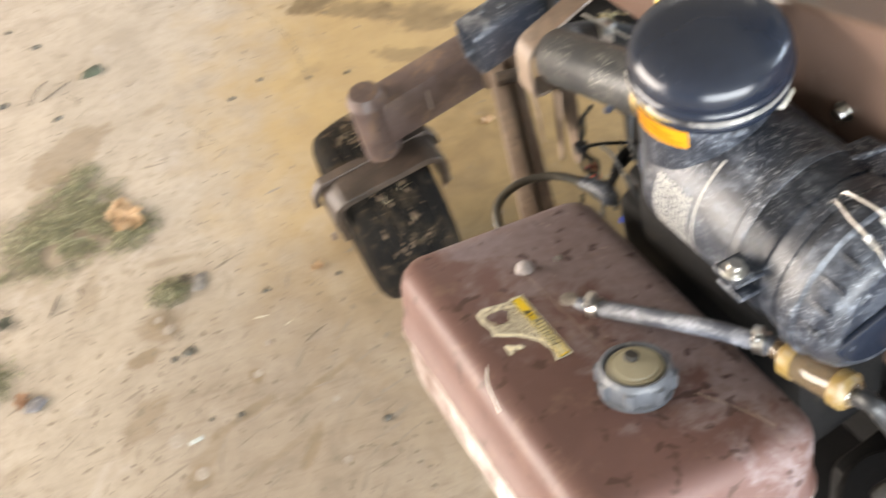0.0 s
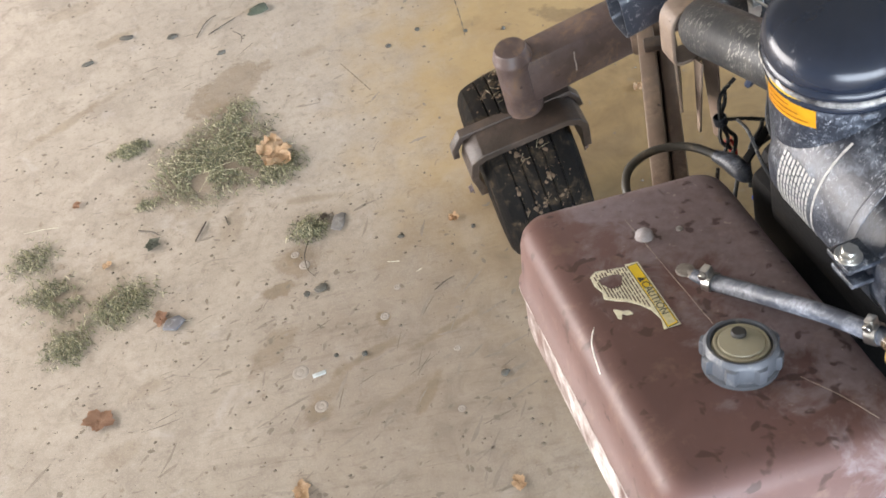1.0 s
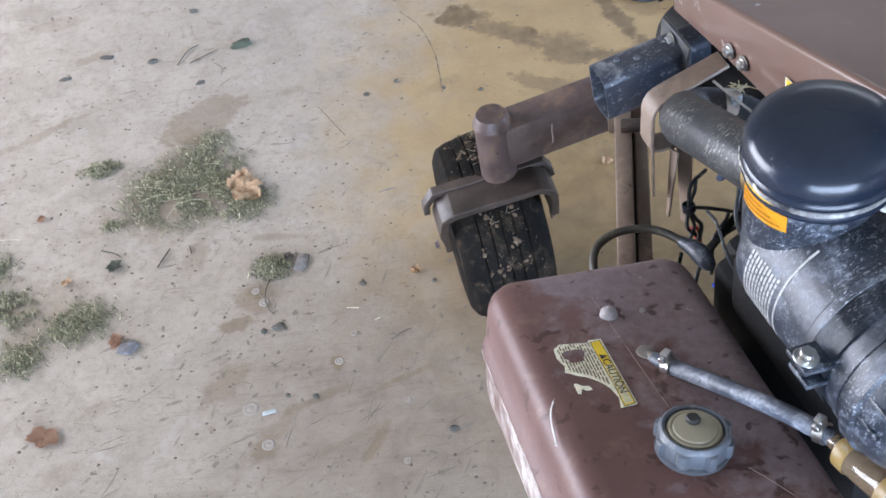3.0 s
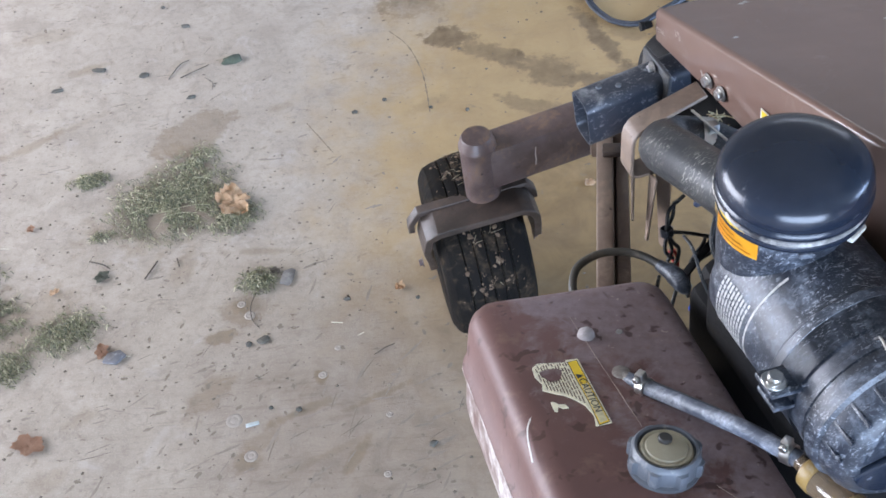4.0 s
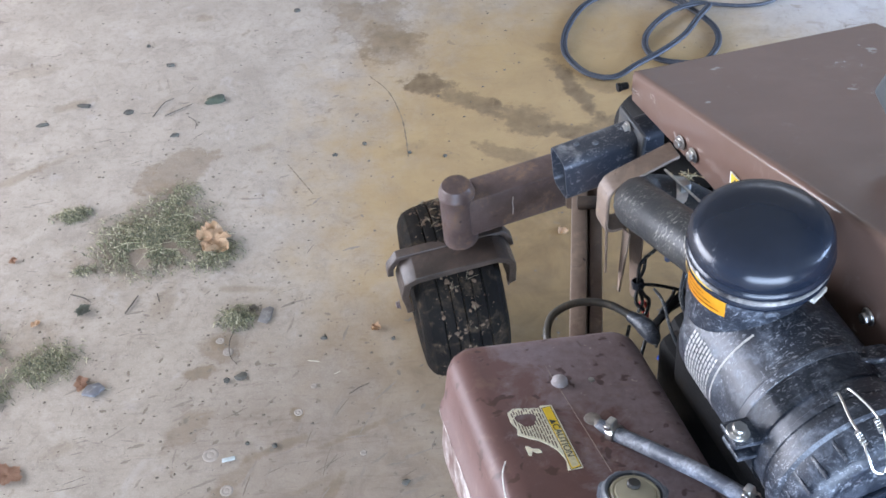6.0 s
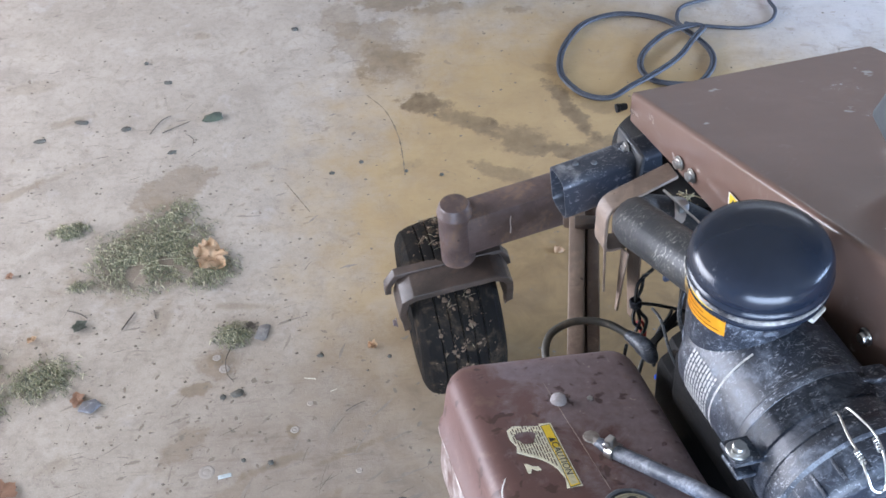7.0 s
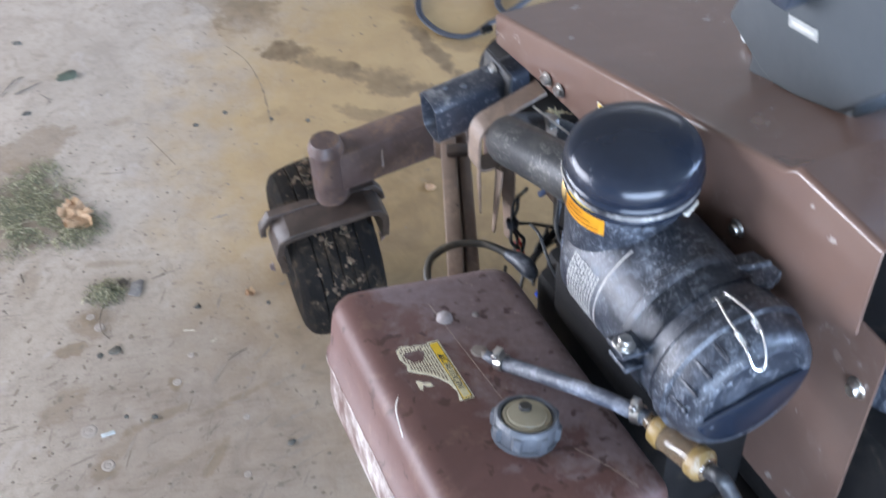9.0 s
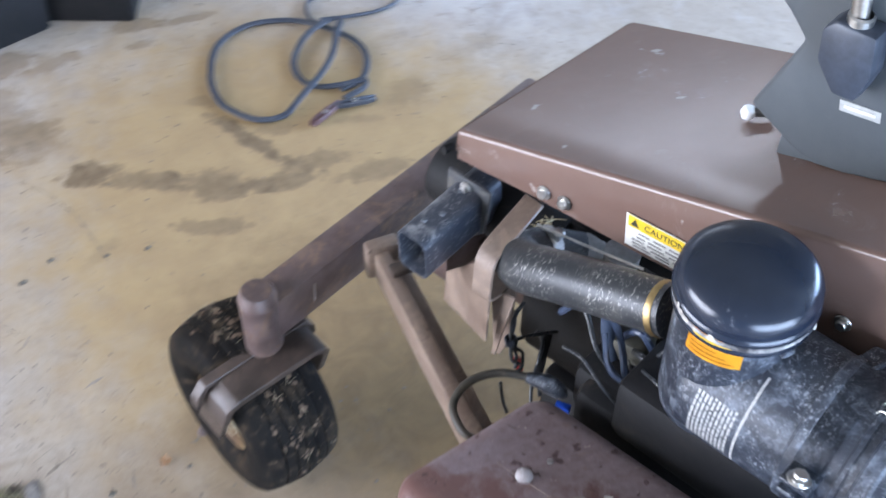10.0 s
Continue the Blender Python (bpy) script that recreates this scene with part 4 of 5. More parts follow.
part("hanging_slat", prism([(-0.284, 0.50), (-0.325, 0.51), (-0.320, 0.385), (-0.306, 0.350), (-0.297, 0.350)], 0.003, axes((0.136, 0, 0), (1, 0, 0), (0, 1, 0)), 0.0006, 1), M_RAIL, brk)
for b, z in ((-0.293, 0.430), (-0.326, 0.425)):
    part("grommet", lathe([(0, -0.003), (0.009, -0.003), (0.011, 0), (0.009, 0.006), (0, 0.006)], 18, axes((0.134, b, z), (-1, 0, 0)) @ Matrix.Diagonal((1.5, 0.7, 1, 1))), M_INK, brk)

part("rubber_bumper", lathe([(0, 0), (0.004, 0), (0.005, 0.003), (0.005, 0.010), (0.006, 0.011), (0.006, 0.015), (0, 0.016)], 18, axes((0.188, -0.172, 0.606), (-1, 0.1, 0))), M_ENGINE, hood, "small black rubber bumper")
# tailpipe and its flange
MP = axes((0.070, -0.214, 0.532), (1, 0.0, 0.06), (0, 1, 0))
bm = bmesh.new()
rings = [[bm.verts.new(MP @ Vector((x, y, z))) for x, y in rounded(w, h, r, 6)] for w, h, r, z in ((0.047, 0.068, 0.013, 0.14), (0.047, 0.068, 0.013, 0.001), (0.046, 0.067, 0.0125, 0), (0.042, 0.063, 0.011, 0), (0.041, 0.062, 0.0105, 0.001), (0.041, 0.062, 0.0105, 0.14))]
for p, q in zip(rings, rings[1:]):
    for k in range(len(p)):
        bm.faces.new((p[k], p[(k + 1) % len(p)], q[(k + 1) % len(p)], q[k]))
pipe = part("tailpipe", bm, worn("sooty_blue_steel", (0.030, 0.036, 0.050), (0.045, 0.05, 0.06), (0.33, 0.33, 0.33), 0.30, 0.2, 0.53, 0.6, 20, 0.2, None, (0.28, 0.28, 0.29)), mower, "sooty blue-black oblong steel tailpipe")
for x, y in ((0.03, 0.006), (0.052, -0.004), (0.095, 0.004)):
    part("weld_spot", lathe([(0.0042, 0), (0.0036, 0.0012), (0, 0.002)], 12, MP @ Matrix.Translation((y, 0.0340, x)) @ Matrix.Rotation(radians(-90), 4, "X")), M_CAPRING, pipe)
o = [(-0.035, -0.04), (0.035, -0.04), (0.035, 0.02), (0.026, 0.038), (0.008, 0.048), (-0.012, 0.046), (-0.03, 0.03)]
fl = part("pipe_flange", prism(o, 0.006, axes((0.176, -0.214, 0.542), (-1, 0, 0.06), (0, 1, 0)), 0.0015, 1), worn("grey_flange_steel", (0.075, 0.078, 0.082), (0.05, 0.05, 0.052), (0.2, 0.18, 0.15), 0.4, 0.3, 0.52, 0.6, 28.0, 0.3), mower, "dull grey steel flange plate")
part("flange_bolt", hexbolt(0.006, axes((0.169, -0.212, 0.572), (-1, 0, 0.06), (0, 1, 0))), M_STEEL, fl)
part("muffler", lathe([(0, 0), (0.045, 0), (0.05, 0.008), (0.05, 0.2), (0.045, 0.208), (0, 0.208)], 32, axes((0.24, -0.12, 0.50), (0, -1, 0), (0, 0, 1))), M_ENGINE, mower)

RA, RB = Vector((0.174, -0.051, 0.312)), Vector((0.008, -0.405, 0.312))
RC, RD = Vector((0.196, -0.061, 0.290)), Vector((0.030, -0.415, 0.290))
# frame rail that carries the tank, cross rail, arm of the caster
rail = part("frame_rail", merged(beam(RA, RB, 0.0235, 0.052), beam((0.186, -0.057, 0.286), (0.020, -0.411, 0.286), 0.030, 0.008)), M_RAIL, mower, "brown steel channel frame rail")
part("rail_flange", beam(RC, RD, 0.019, 0.046), M_RAIL, rail)
part("rail_end_plate", beam((0.183, -0.041, 0.316), (0.173, -0.063, 0.316), 0.052, 0.062, bevel=0.006), M_RAIL, rail)
part("rail_clip", beam((0.148, -0.098, 0.343), (0.178, -0.112, 0.343), 0.020, 0.012, bevel=0.003), M_FORK, rail, "dark steel clip across the rail")
part("frame_crossmember", beam((0.19, -0.15, 0.36), (0.42, -0.15, 0.36), 0.03, 0.05), M_FRAME, mower)
part("frame_side_rail", beam((0.275, -0.12, 0.33), (0.275, -0.95, 0.33), 0.04, 0.07), M_FRAME, mower)
part("tank_cradle", merged(beam((0.03, -0.43, 0.32), (-0.02, -0.80, 0.32), 0.04, 0.02), beam((0.0, -0.62, 0.32), (0.24, -0.62, 0.32), 0.04, 0.02)), M_ENGINE, mower)
arm = part("caster_arm", beam((-0.004, 0.012, 0.289), (0.62, 0.012, 0.289), 0.052, 0.078, bevel=0.007), M_FRAME, mower, "heavy brown square-tube caster arm")
part("paint_drip", tube([(0.0785, -0.0141, 0.310), (0.077, -0.0142, 0.296), (0.0775, -0.0142, 0.286), (0.0763, -0.0141, 0.274)], 0.0011, 6, 4), plain("pale_drip", (0.30, 0.25, 0.22), 0.6), arm, "pale drip down the arm")
part("spindle_tube", lathe([(0, 0.228), (0.027, 0.228), (0.0275, 0.231), (0.0275, 0.338), (0.0285, 0.340), (0.0285, 0.345), (0.026, 0.348), (0.0255, 0.354), (0.022, 0.360), (0, 0.361)], 36, Matrix.Translation((-0.004, 0.011, -0.0125))), M_FRAME, arm, "vertical caster spindle tube with a welded cap")

# caster fork and wheel, swivelled against the frame
WR = 0.151
WC = Matrix.Translation((-0.0170, 0.0450, 0.0860)) @ Matrix.Rotation(radians(-8.2), 4, "Z") @ Matrix.Rotation(radians(-0.7), 4, "Y")
ACROSS = WC.to_3x3() @ Vector((0, 1, 0))
fork = part("caster_fork", strap([WC @ Vector(q) for q in ((-0.0795, -0.012, 0.005), (-0.0825, -0.030, 0.045), (-0.087, -0.047, 0.080), (-0.087, -0.056, 0.095), (-0.081, -0.062, 0.124), (-0.064, -0.065, 0.135), (0.064, -0.065, 0.142), (0.081, -0.062, 0.132), (0.089, -0.056, 0.114), (0.091, -0.045, 0.088), (0.0915, -0.03, 0.045))], 0.058, 0.012, ACROSS), M_FORK, mower, "bent steel caster fork")
part("fork_gusset", strap([WC @ Vector(q) for q in ((-0.102, -0.03, 0.098), (-0.101, -0.032, 0.116), (-0.086, -0.034, 0.138), (0.084, -0.034, 0.146), (0.095, -0.033, 0.128), (0.097, -0.032, 0.112))], 0.018, 0.010, ACROSS), M_FORK, fork)
prof = [(0.064, -0.046), (0.072, -0.058), (0.090, -0.0685), (0.108, -0.0715), (0.122, -0.0700), (0.133, -0.0645), (0.1395, -0.0585)]
tread = []
RIB = 0.0178
x = -3 * RIB
for k in range(6):
    crown = [0.0021 * abs((x + d) / RIB) ** 1.35 for d in (0.0012, RIB * 0.5, RIB - 0.0016)]
    tread += [(WR - crown[0] - 0.0008, x + 0.0008), (WR - crown[0], x + 0.002), (WR - crown[1] + 0.0004, x + RIB * 0.5), (WR - crown[2], x + RIB - 0.002), (WR - crown[2] - 0.0008, x + RIB - 0.0008)]
    if k < 5:
        tread += [(WR - crown[2] - 0.007, x + RIB - 0.0002), (WR - crown[2] - 0.007, x + RIB + 0.0006)]
    x += RIB
prof = prof + tread + [(r, -z) for r, z in prof[::-1]]
wheel = part("caster_wheel", lathe([(0, -0.05), (0.022, -0.05), (0.024, -0.034), (0.056, -0.03), (0.066, -0.056), (0.066, 0.056), (0.056, 0.03), (0.024, 0.034), (0.022, 0.05), (0, 0.05)], 40, WC @ Matrix.Rotation(radians(90), 4, "Y")), worn("rusty_wheel_rim", (0.2, 0.13, 0.06), (0.09, 0.05, 0.03), (0.32, 0.24, 0.14), 0.5, 0.2, 0.5, 0.6, 30, 0.3), mower, "dirty steel caster wheel rim")
part("tyre", lathe(prof, 72, WC @ Matrix.Rotation(radians(90), 4, "Y")), M_TYRE, wheel, "worn ribbed black rubber tyre caked with dried mud", autosmooth=30)
for sgn in (-1, 1):
    part("axle_bolt", hexbolt(0.006, WC @ Matrix.Translation((0.0935 * sgn, -0.003, -0.012)) @ Matrix.Rotation(radians(90 * sgn), 4, "Y")), M_FRAME, wheel)
# mud and straw stuck in the tread
M_MUD = worn("dried_mud", (0.135, 0.088, 0.055), (0.075, 0.048, 0.03), (0.24, 0.17, 0.11), 0.85, 0, 0.5, 0.6, 60, 0.5)
M_STRAW = plain("dry_straw", (0.30, 0.255, 0.165), 0.7)
rng = random.Random(11)
bits, straws = [], []
spots = [(rng.uniform(-70, 150), rng.gauss(-0.002, 0.026)) for q in range(80)]
for k in range(1500):
    t0, x0 = spots[rng.randrange(80)]
    clod = k < 130
    t, xx, r = radians(rng.gauss(t0, 2.2)), max(-0.05, min(0.05, rng.gauss(x0, 0.004))), rng.uniform(0.0022, 0.0042) if clod else rng.choice((0.0005, 0.0006, 0.0008, 0.001, 0.0013))
    if k % 3 == 0 and not clod:
        t, xx = radians(rng.uniform(-70, 150)), rng.uniform(-0.05, 0.05)
    rr = WR - 0.0021 * abs(xx / RIB) ** 1.35
    c = Vector((xx, -rr * math.sin(t), rr * math.cos(t)))
    bmb = bmesh.new()
    bmesh.ops.create_icosphere(bmb, subdivisions=1, radius=r)
    for v in bmb.verts:
        v.co = v.co * rng.uniform(0.6, 1.25)
    nrm = Vector((0, c.y, c.z)).normalized()
    bmesh.ops.transform(bmb, matrix=WC @ axes(c - nrm * 0.0002, nrm) @ Matrix.Rotation(rng.uniform(0, 3.1), 4, "Z") @ Matrix.Diagonal((1.3, 1.0, 0.5, 1)), verts=bmb.verts)
    bits.append(bmb)
    if k % 26 == 0:
        d = Vector((rng.uniform(-1, 1), rng.uniform(-1, 1), rng.uniform(-0.4, 0.4))).normalized() * rng.uniform(0.003, 0.010)
        straws.append(tube([WC @ (c + nrm * 0.001 - d), WC @ (c + nrm * 0.003), WC @ (c + nrm * 0.0015 + d)], 0.0003, 4, 3))
for k in range(60):
    t, r = rng.uniform(0, 6.28), rng.uniform(0.015, 0.055)
    q = Vector((-0.040 - rng.uniform(0, 0.012), r * math.cos(t), r * math.sin(t)))
    d = Vector((rng.uniform(-0.3, 0.3), rng.uniform(-1, 1), rng.uniform(-1, 1))).normalized() * rng.uniform(0.008, 0.02)
    straws.append(tube([WC @ (q - d), WC @ (q + Vector((-0.003, 0, 0))), WC @ (q + d)], 0.0009, 4, 3))
part("stuck_mud", merged(*bits), M_MUD, wheel, "clods of dried mud in the tread", smooth=False)["kind"] = "stuff"
part("stuck_straw", merged(*straws), M_STRAW, wheel, "bits of dry grass in the tread and the hub")["kind"] = "stuff"

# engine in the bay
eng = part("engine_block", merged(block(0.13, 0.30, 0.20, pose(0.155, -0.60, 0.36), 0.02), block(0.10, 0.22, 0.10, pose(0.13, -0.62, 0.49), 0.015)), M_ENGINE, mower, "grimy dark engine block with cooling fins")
part("cylinder_head", block(0.09, 0.12, 0.09, pose(0.16, -0.49, 0.42), 0.02), M_ENGINE, eng)
part("starter_solenoid", lathe([(0, 0), (0.018, 0), (0.02, 0.004), (0.02, 0.05), (0.016, 0.055), (0.006, 0.058), (0.006, 0.07), (0, 0.07)], 20, axes((0.17, -0.47, 0.40), (0.3, -0.9, 0.1))), M_BLACK, eng)
part("breather_hose", tube([(0.165, -0.44, 0.53), (0.160, -0.452, 0.48), (0.150, -0.485, 0.41), (0.15, -0.53, 0.37)], 0.0095, 12, 8), plain("blue_grey_hose", (0.05, 0.07, 0.11), 0.4), eng, "blue-grey breather hose")
part("carburettor", merged(block(0.06, 0.05, 0.05, pose(0.20, -0.38, 0.53), 0.006), lathe([(0.0, 0), (0.02, 0), (0.022, 0.03), (0, 0.03)], 20, pose(0.21, -0.42, 0.55))), plain("cast_alloy", (0.3, 0.28, 0.25), 0.45, 0.8), eng)
part("belt_cover", block(0.05, 0.20, 0.02, pose(0.085, -0.62, 0.36, 0, 20, 0), 0.008), M_ENGINE, eng)
part("governor_rod", tube([(0.16, -0.33, 0.60), (0.165, -0.40, 0.61), (0.172, -0.47, 0.62)], 0.0016, 6, 4), M_STEEL, eng)
part("battery_cable", tube([(0.015, -0.41, 0.385), (-0.016, -0.392, 0.412), (-0.019, -0.373, 0.419), (-0.001, -0.346, 0.420), (0.029, -0.338, 0.421), (0.055, -0.345, 0.421), (0.075, -0.360, 0.421), (0.088, -0.381, 0.421), (0.099, -0.408, 0.42)], 0.0052, 10, 8), worn("dusty_cable_sheath", (0.055, 0.047, 0.034), (0.03, 0.028, 0.024), (0.16, 0.13, 0.09), 0.45, 0, 0.5, 0.6, 30), eng, "looped black battery cable")
part("plug_boot", tube([(0.090, -0.386, 0.421), (0.100, -0.41, 0.42), (0.104, -0.438, 0.415)], lambda t: (0.0068 + 0.005 * min(1.0, 2 * t)) * math.sqrt(max(0.04, 1 - t ** 6)), 14, 8), M_BLACK, eng)
part("blue_connector", block(0.012, 0.02, 0.008, pose(0.126, -0.421, 0.352, 0, 0, 20), 0.002), plain("blue_plastic", (0.01, 0.06, 0.4), 0.4), eng)
BUN = Vector((0.124, -0.330, 0.470))
harness = [
    [(0.150, -0.318, 0.515), (0.128, -0.322, 0.500), BUN, (0.118, -0.352, 0.448), (0.126, -0.372, 0.437)],
    [(0.138, -0.306, 0.505), (0.134, -0.318, 0.488), BUN, (0.128, -0.350, 0.446), (0.118, -0.372, 0.435)],
    [BUN, (0.145, -0.358, 0.468), (0.170, -0.385, 0.46), (0.19, -0.40, 0.45)],
    [BUN, (0.130, -0.345, 0.455), (0.136, -0.362, 0.445), (0.128, -0.38, 0.432), (0.115, -0.375, 0.43)],
    [(0.118, -0.31, 0.392), (0.112, -0.33, 0.386), (0.104, -0.36, 0.38), (0.10, -0.39, 0.37)],
    [(0.19, -0.36, 0.42), (0.15, -0.41, 0.43), (0.12, -0.45, 0.42), (0.10, -0.50, 0.40)],
    [(0.18, -0.33, 0.44), (0.165, -0.39, 0.45), (0.14, -0.43, 0.44), (0.13, -0.47, 0.40)],
]


def lay_in(p):
    """Place of a harness point in the bay."""
    return (p[0] + 0.008, -0.327 + 0.35 * (p[1] + 0.330), 0.402 + 1.15 * (p[2] - 0.470))


for pts in harness:
    part("wire", tube([lay_in(p) for p in pts], 0.0026, 6, 6), M_RUBBERHOSE, eng)
rng = random.Random(12)
BLUEGREY = plain("blue_grey_cable", (0.035, 0.05, 0.085), 0.35)
for k in range(16):
    a0, b0 = rng.uniform(0.10, 0.18), rng.uniform(-0.58, -0.39)
    pts = [(a0, b0, 0.47 + rng.uniform(0, 0.08)), (a0 + rng.uniform(-0.03, 0.02), b0 - 0.03, 0.52 + rng.uniform(-0.02, 0.04)), (a0 + rng.uniform(-0.03, 0.02), b0 - 0.07, 0.5 + rng.uniform(-0.04, 0.04)), (a0 + rng.uniform(-0.04, 0.02), b0 - 0.12, 0.44)]
    part("bay_cable", tube(pts, rng.choice((0.002, 0.003, 0.0045)), 7, 6), BLUEGREY if k % 3 == 0 else M_RUBBERHOSE, eng)
M_RED = plain("red_wire", (0.38, 0.03, 0.025), 0.5)
for da in (0.0, 0.006):
    part("red_wire", tube([(0.133 + da, -0.333, 0.370), (0.137 + da, -0.337, 0.355), (0.138 + da * 0.3, -0.343, 0.335)], 0.0024, 6, 5), M_RED, eng, "short red wire")
part("wire_tie", lathe([(0.007, -0.006), (0.0085, -0.005), (0.0085, 0.005), (0.007, 0.006)], 14, axes(lay_in(BUN), (0, -0.2, -0.9))), M_BLACK, eng)
part("throttle_link", beam((0.130, -0.375, 0.365), (0.19, -0.345, 0.375), 0.010, 0.005, bevel=0.001), M_ENGINE, eng)
part("coil_bracket", block(0.05, 0.045, 0.07, pose(0.185, -0.47, 0.46, 0, 0, 14), 0.006), plain("dull_olive_alloy", (0.10, 0.095, 0.075), 0.5, 0.3), eng)
part("choke_rod", tube([(0.10, -0.46, 0.44), (0.15, -0.475, 0.455), (0.19, -0.49, 0.465)], 0.003, 8, 4), M_STEEL, eng)
pump = part("drive_pump", merged(block(0.17, 0.17, 0.12, pose(0.20, -0.85, 0.20), 0.02), lathe([(0, 0), (0.06, 0), (0.066, 0.006), (0.058, 0.014), (0.066, 0.022), (0.06, 0.028), (0, 0.028)], 32, pose(0.13, -0.86, 0.265))), M_ENGINE, mower, "dark grimy drive pump and pulley")
part("pulley_bolt", hexbolt(0.009, pose(0.13, -0.86, 0.293)), M_STEEL, pump)
# added dark plate: covers the lit floor and stops light below the engine
part("belly_light_block", block(0.30, 0.36, 0.012, pose(0.16, -0.77, 0.12), 0.004), M_ENGINE, mower, "dark plate added under the engine to block light")
# mostly unseen boxes under the hood and low pan, added to block light
part("light_block_tub", merged(block(0.42, 0.80, 0.30, pose(0.44, -0.66, 0.40), 0.02), block(0.48, 0.95, 0.2, pose(0.46, -0.79, 0.14), 0.02), block(0.3, 0.25, 0.2, pose(0.42, -0.33, 0.42), 0.02)), M_ENGINE, mower, "mostly unseen dark boxes added under the hood to block light")
rows = []
for t in np.linspace(0, 1, 5):
    z = 0.15 + 0.55 * t
    e = -0.792 - 0.075 * t
    rows.append([(0.25 + 0.06 * k, e - 0.12 * k, z) for k in range(4)])
guard = part("rear_guard", sheet(rows, 0.006), M_BLACK, mower, "black steel guard plate")
part("guard_rod", tube([rows[0][0], rows[2][0], rows[4][0]], 0.009, 12, 6), M_DOME, guard, "shiny black rod")
# lower side panel, rear tyre and boot at the control console
part("side_panel", sheet([[(0.215, b, z) for z in (0.34, 0.45, 0.56, 0.70)] for b in (-0.60, -0.70, -0.80, -0.885)], 0.003), M_BROWN, mower, "brown painted lower side panel")
part("panel_bolt", hexbolt(0.008, axes((0.212, -0.865, 0.62), (-1, 0, 0), (0, 1, 0))), M_STEEL, mower)
TY = Matrix.Translation((0.45, -1.05, 0.175)) @ Matrix.Rotation(radians(90), 4, "Y")
dw = part("drive_wheel", lathe([(0, -0.06), (0.05, -0.06), (0.09, -0.045), (0.115, -0.08), (0.115, 0.08), (0.09, 0.045), (0, 0.06)], 40, TY), M_BROWN, mower, "brown drive wheel rim")
part("tyre", lathe([(0.115, -0.08), (0.15, -0.098), (0.2, -0.1), (0.222, -0.09), (0.23, -0.07), (0.23, -0.03), (0.224, -0.027), (0.224, -0.02), (0.23, -0.017), (0.23, 0.017), (0.224, 0.02), (0.224, 0.027), (0.23, 0.03), (0.23, 0.07), (0.222, 0.09), (0.2, 0.1), (0.15, 0.098), (0.115, 0.08)], 64, TY), M_TYRE, dw, "black drive tyre")
part("console_boot", lathe([(0, 0), (0.04, 0), (0.045, 0.006), (0.036, 0.02), (0.032, 0.045), (0.022, 0.06), (0, 0.062)], 24, pose(0.275, -0.885, 0.735)), M_RUBBERHOSE, mower, "black rubber boot")

# control console: moulded grey plate with lever
o = [(-0.481, 0.779), (-0.508, 0.850), (-0.520, 0.884), (-0.500, 0.905), (-0.468, 0.930), (-0.440, 0.985), (-0.45, 1.06), (-0.74, 1.06), (-0.76, 0.93), (-0.722, 0.846), (-0.665, 0.776), (-0.600, 0.752), (-0.567, 0.744), (-0.545, 0.748)]
MK = Matrix(((0, 0, 1, 0.313), (1, 0, 0, 0), (0, 1, 0, 0), (0, 0, 0, 1)))
console = part("control_console", prism(o, 0.05, MK, 0.006, 3), M_SEAT, mower, "grey moulded plastic console plate")
part("console_foot", block(0.05, 0.16, 0.10, pose(0.345, -0.60, 0.755), 0.006), M_SEAT, console)
part("white_tag", block(0.0008, 0.044, 0.013, pose(0.3125, -0.596, 0.838, -10, 0, 0)), plain("dull_tag", (0.3, 0.3, 0.28), 0.6), console, "small dull white printed tag", smooth=False)
part("tag_print", block(0.0006, 0.034, 0.004, pose(0.3118, -0.596, 0.838, -10, 0, 0)), plain("grey_print", (0.45, 0.44, 0.4), 0.6), console, smooth=False)
part("lever_boot", prism([(-0.556, 0.945), (-0.545, 0.93), (-0.548, 0.895), (-0.572, 0.865), (-0.596, 0.868), (-0.604, 0.90), (-0.598, 0.945)], 0.03, Matrix.Translation((-0.03, 0, 0)) @ MK, 0.004, 2), plain("dark_blue_grey_rubber", (0.035, 0.042, 0.055), 0.4, 0, 0.3), console, "black lever boot")
part("lever_tube", tube([(0.298, -0.574, 0.93), (0.296, -0.566, 1.0), (0.295, -0.560, 1.12)], 0.009, 14, 4), M_STEEL, console, "chrome lever tube")
part("lever_collar", lathe([(0.0105, 0), (0.013, 0.002), (0.013, 0.012), (0.0105, 0.014)], 20, pose(0.298, -0.573, 0.94)), M_STEEL, console)

knob = part("white_knob", lathe([(0, -0.0085), (0.0055, -0.0075), (0.0085, -0.003), (0.009, 0.003), (0.006, 0.0075), (0, 0.009)], 20, pose(0.372, -0.457, 0.712, 20, 0, 0)), plain("white_plastic", (0.8, 0.8, 0.78), 0.35, 0, 0.05), mower, "small white plastic knob")
part("knob_stem", lathe([(0, 0), (0.007, 0), (0.008, 0.004), (0.008, 0.026), (0, 0.028)], 16, axes((0.376, -0.462, 0.714), (0.5, -0.8, 0.1)) @ Matrix.Diagonal((0.75, 0.75, 0.75, 1))), M_INK, knob)

# ---- litter on the floor ----
def thing(name, bm, mat, label, category, group="", kind="", smooth=True):
    return tagged(part(name, bm, mat, None, "", smooth), label, category, group, kind)


M_LEAF = worn("dry_leaf", (0.66, 0.46, 0.29), (0.46, 0.28, 0.15), (0.78, 0.60, 0.43), 0.7, 0, 0.5, 0.5, 60, 0.3)
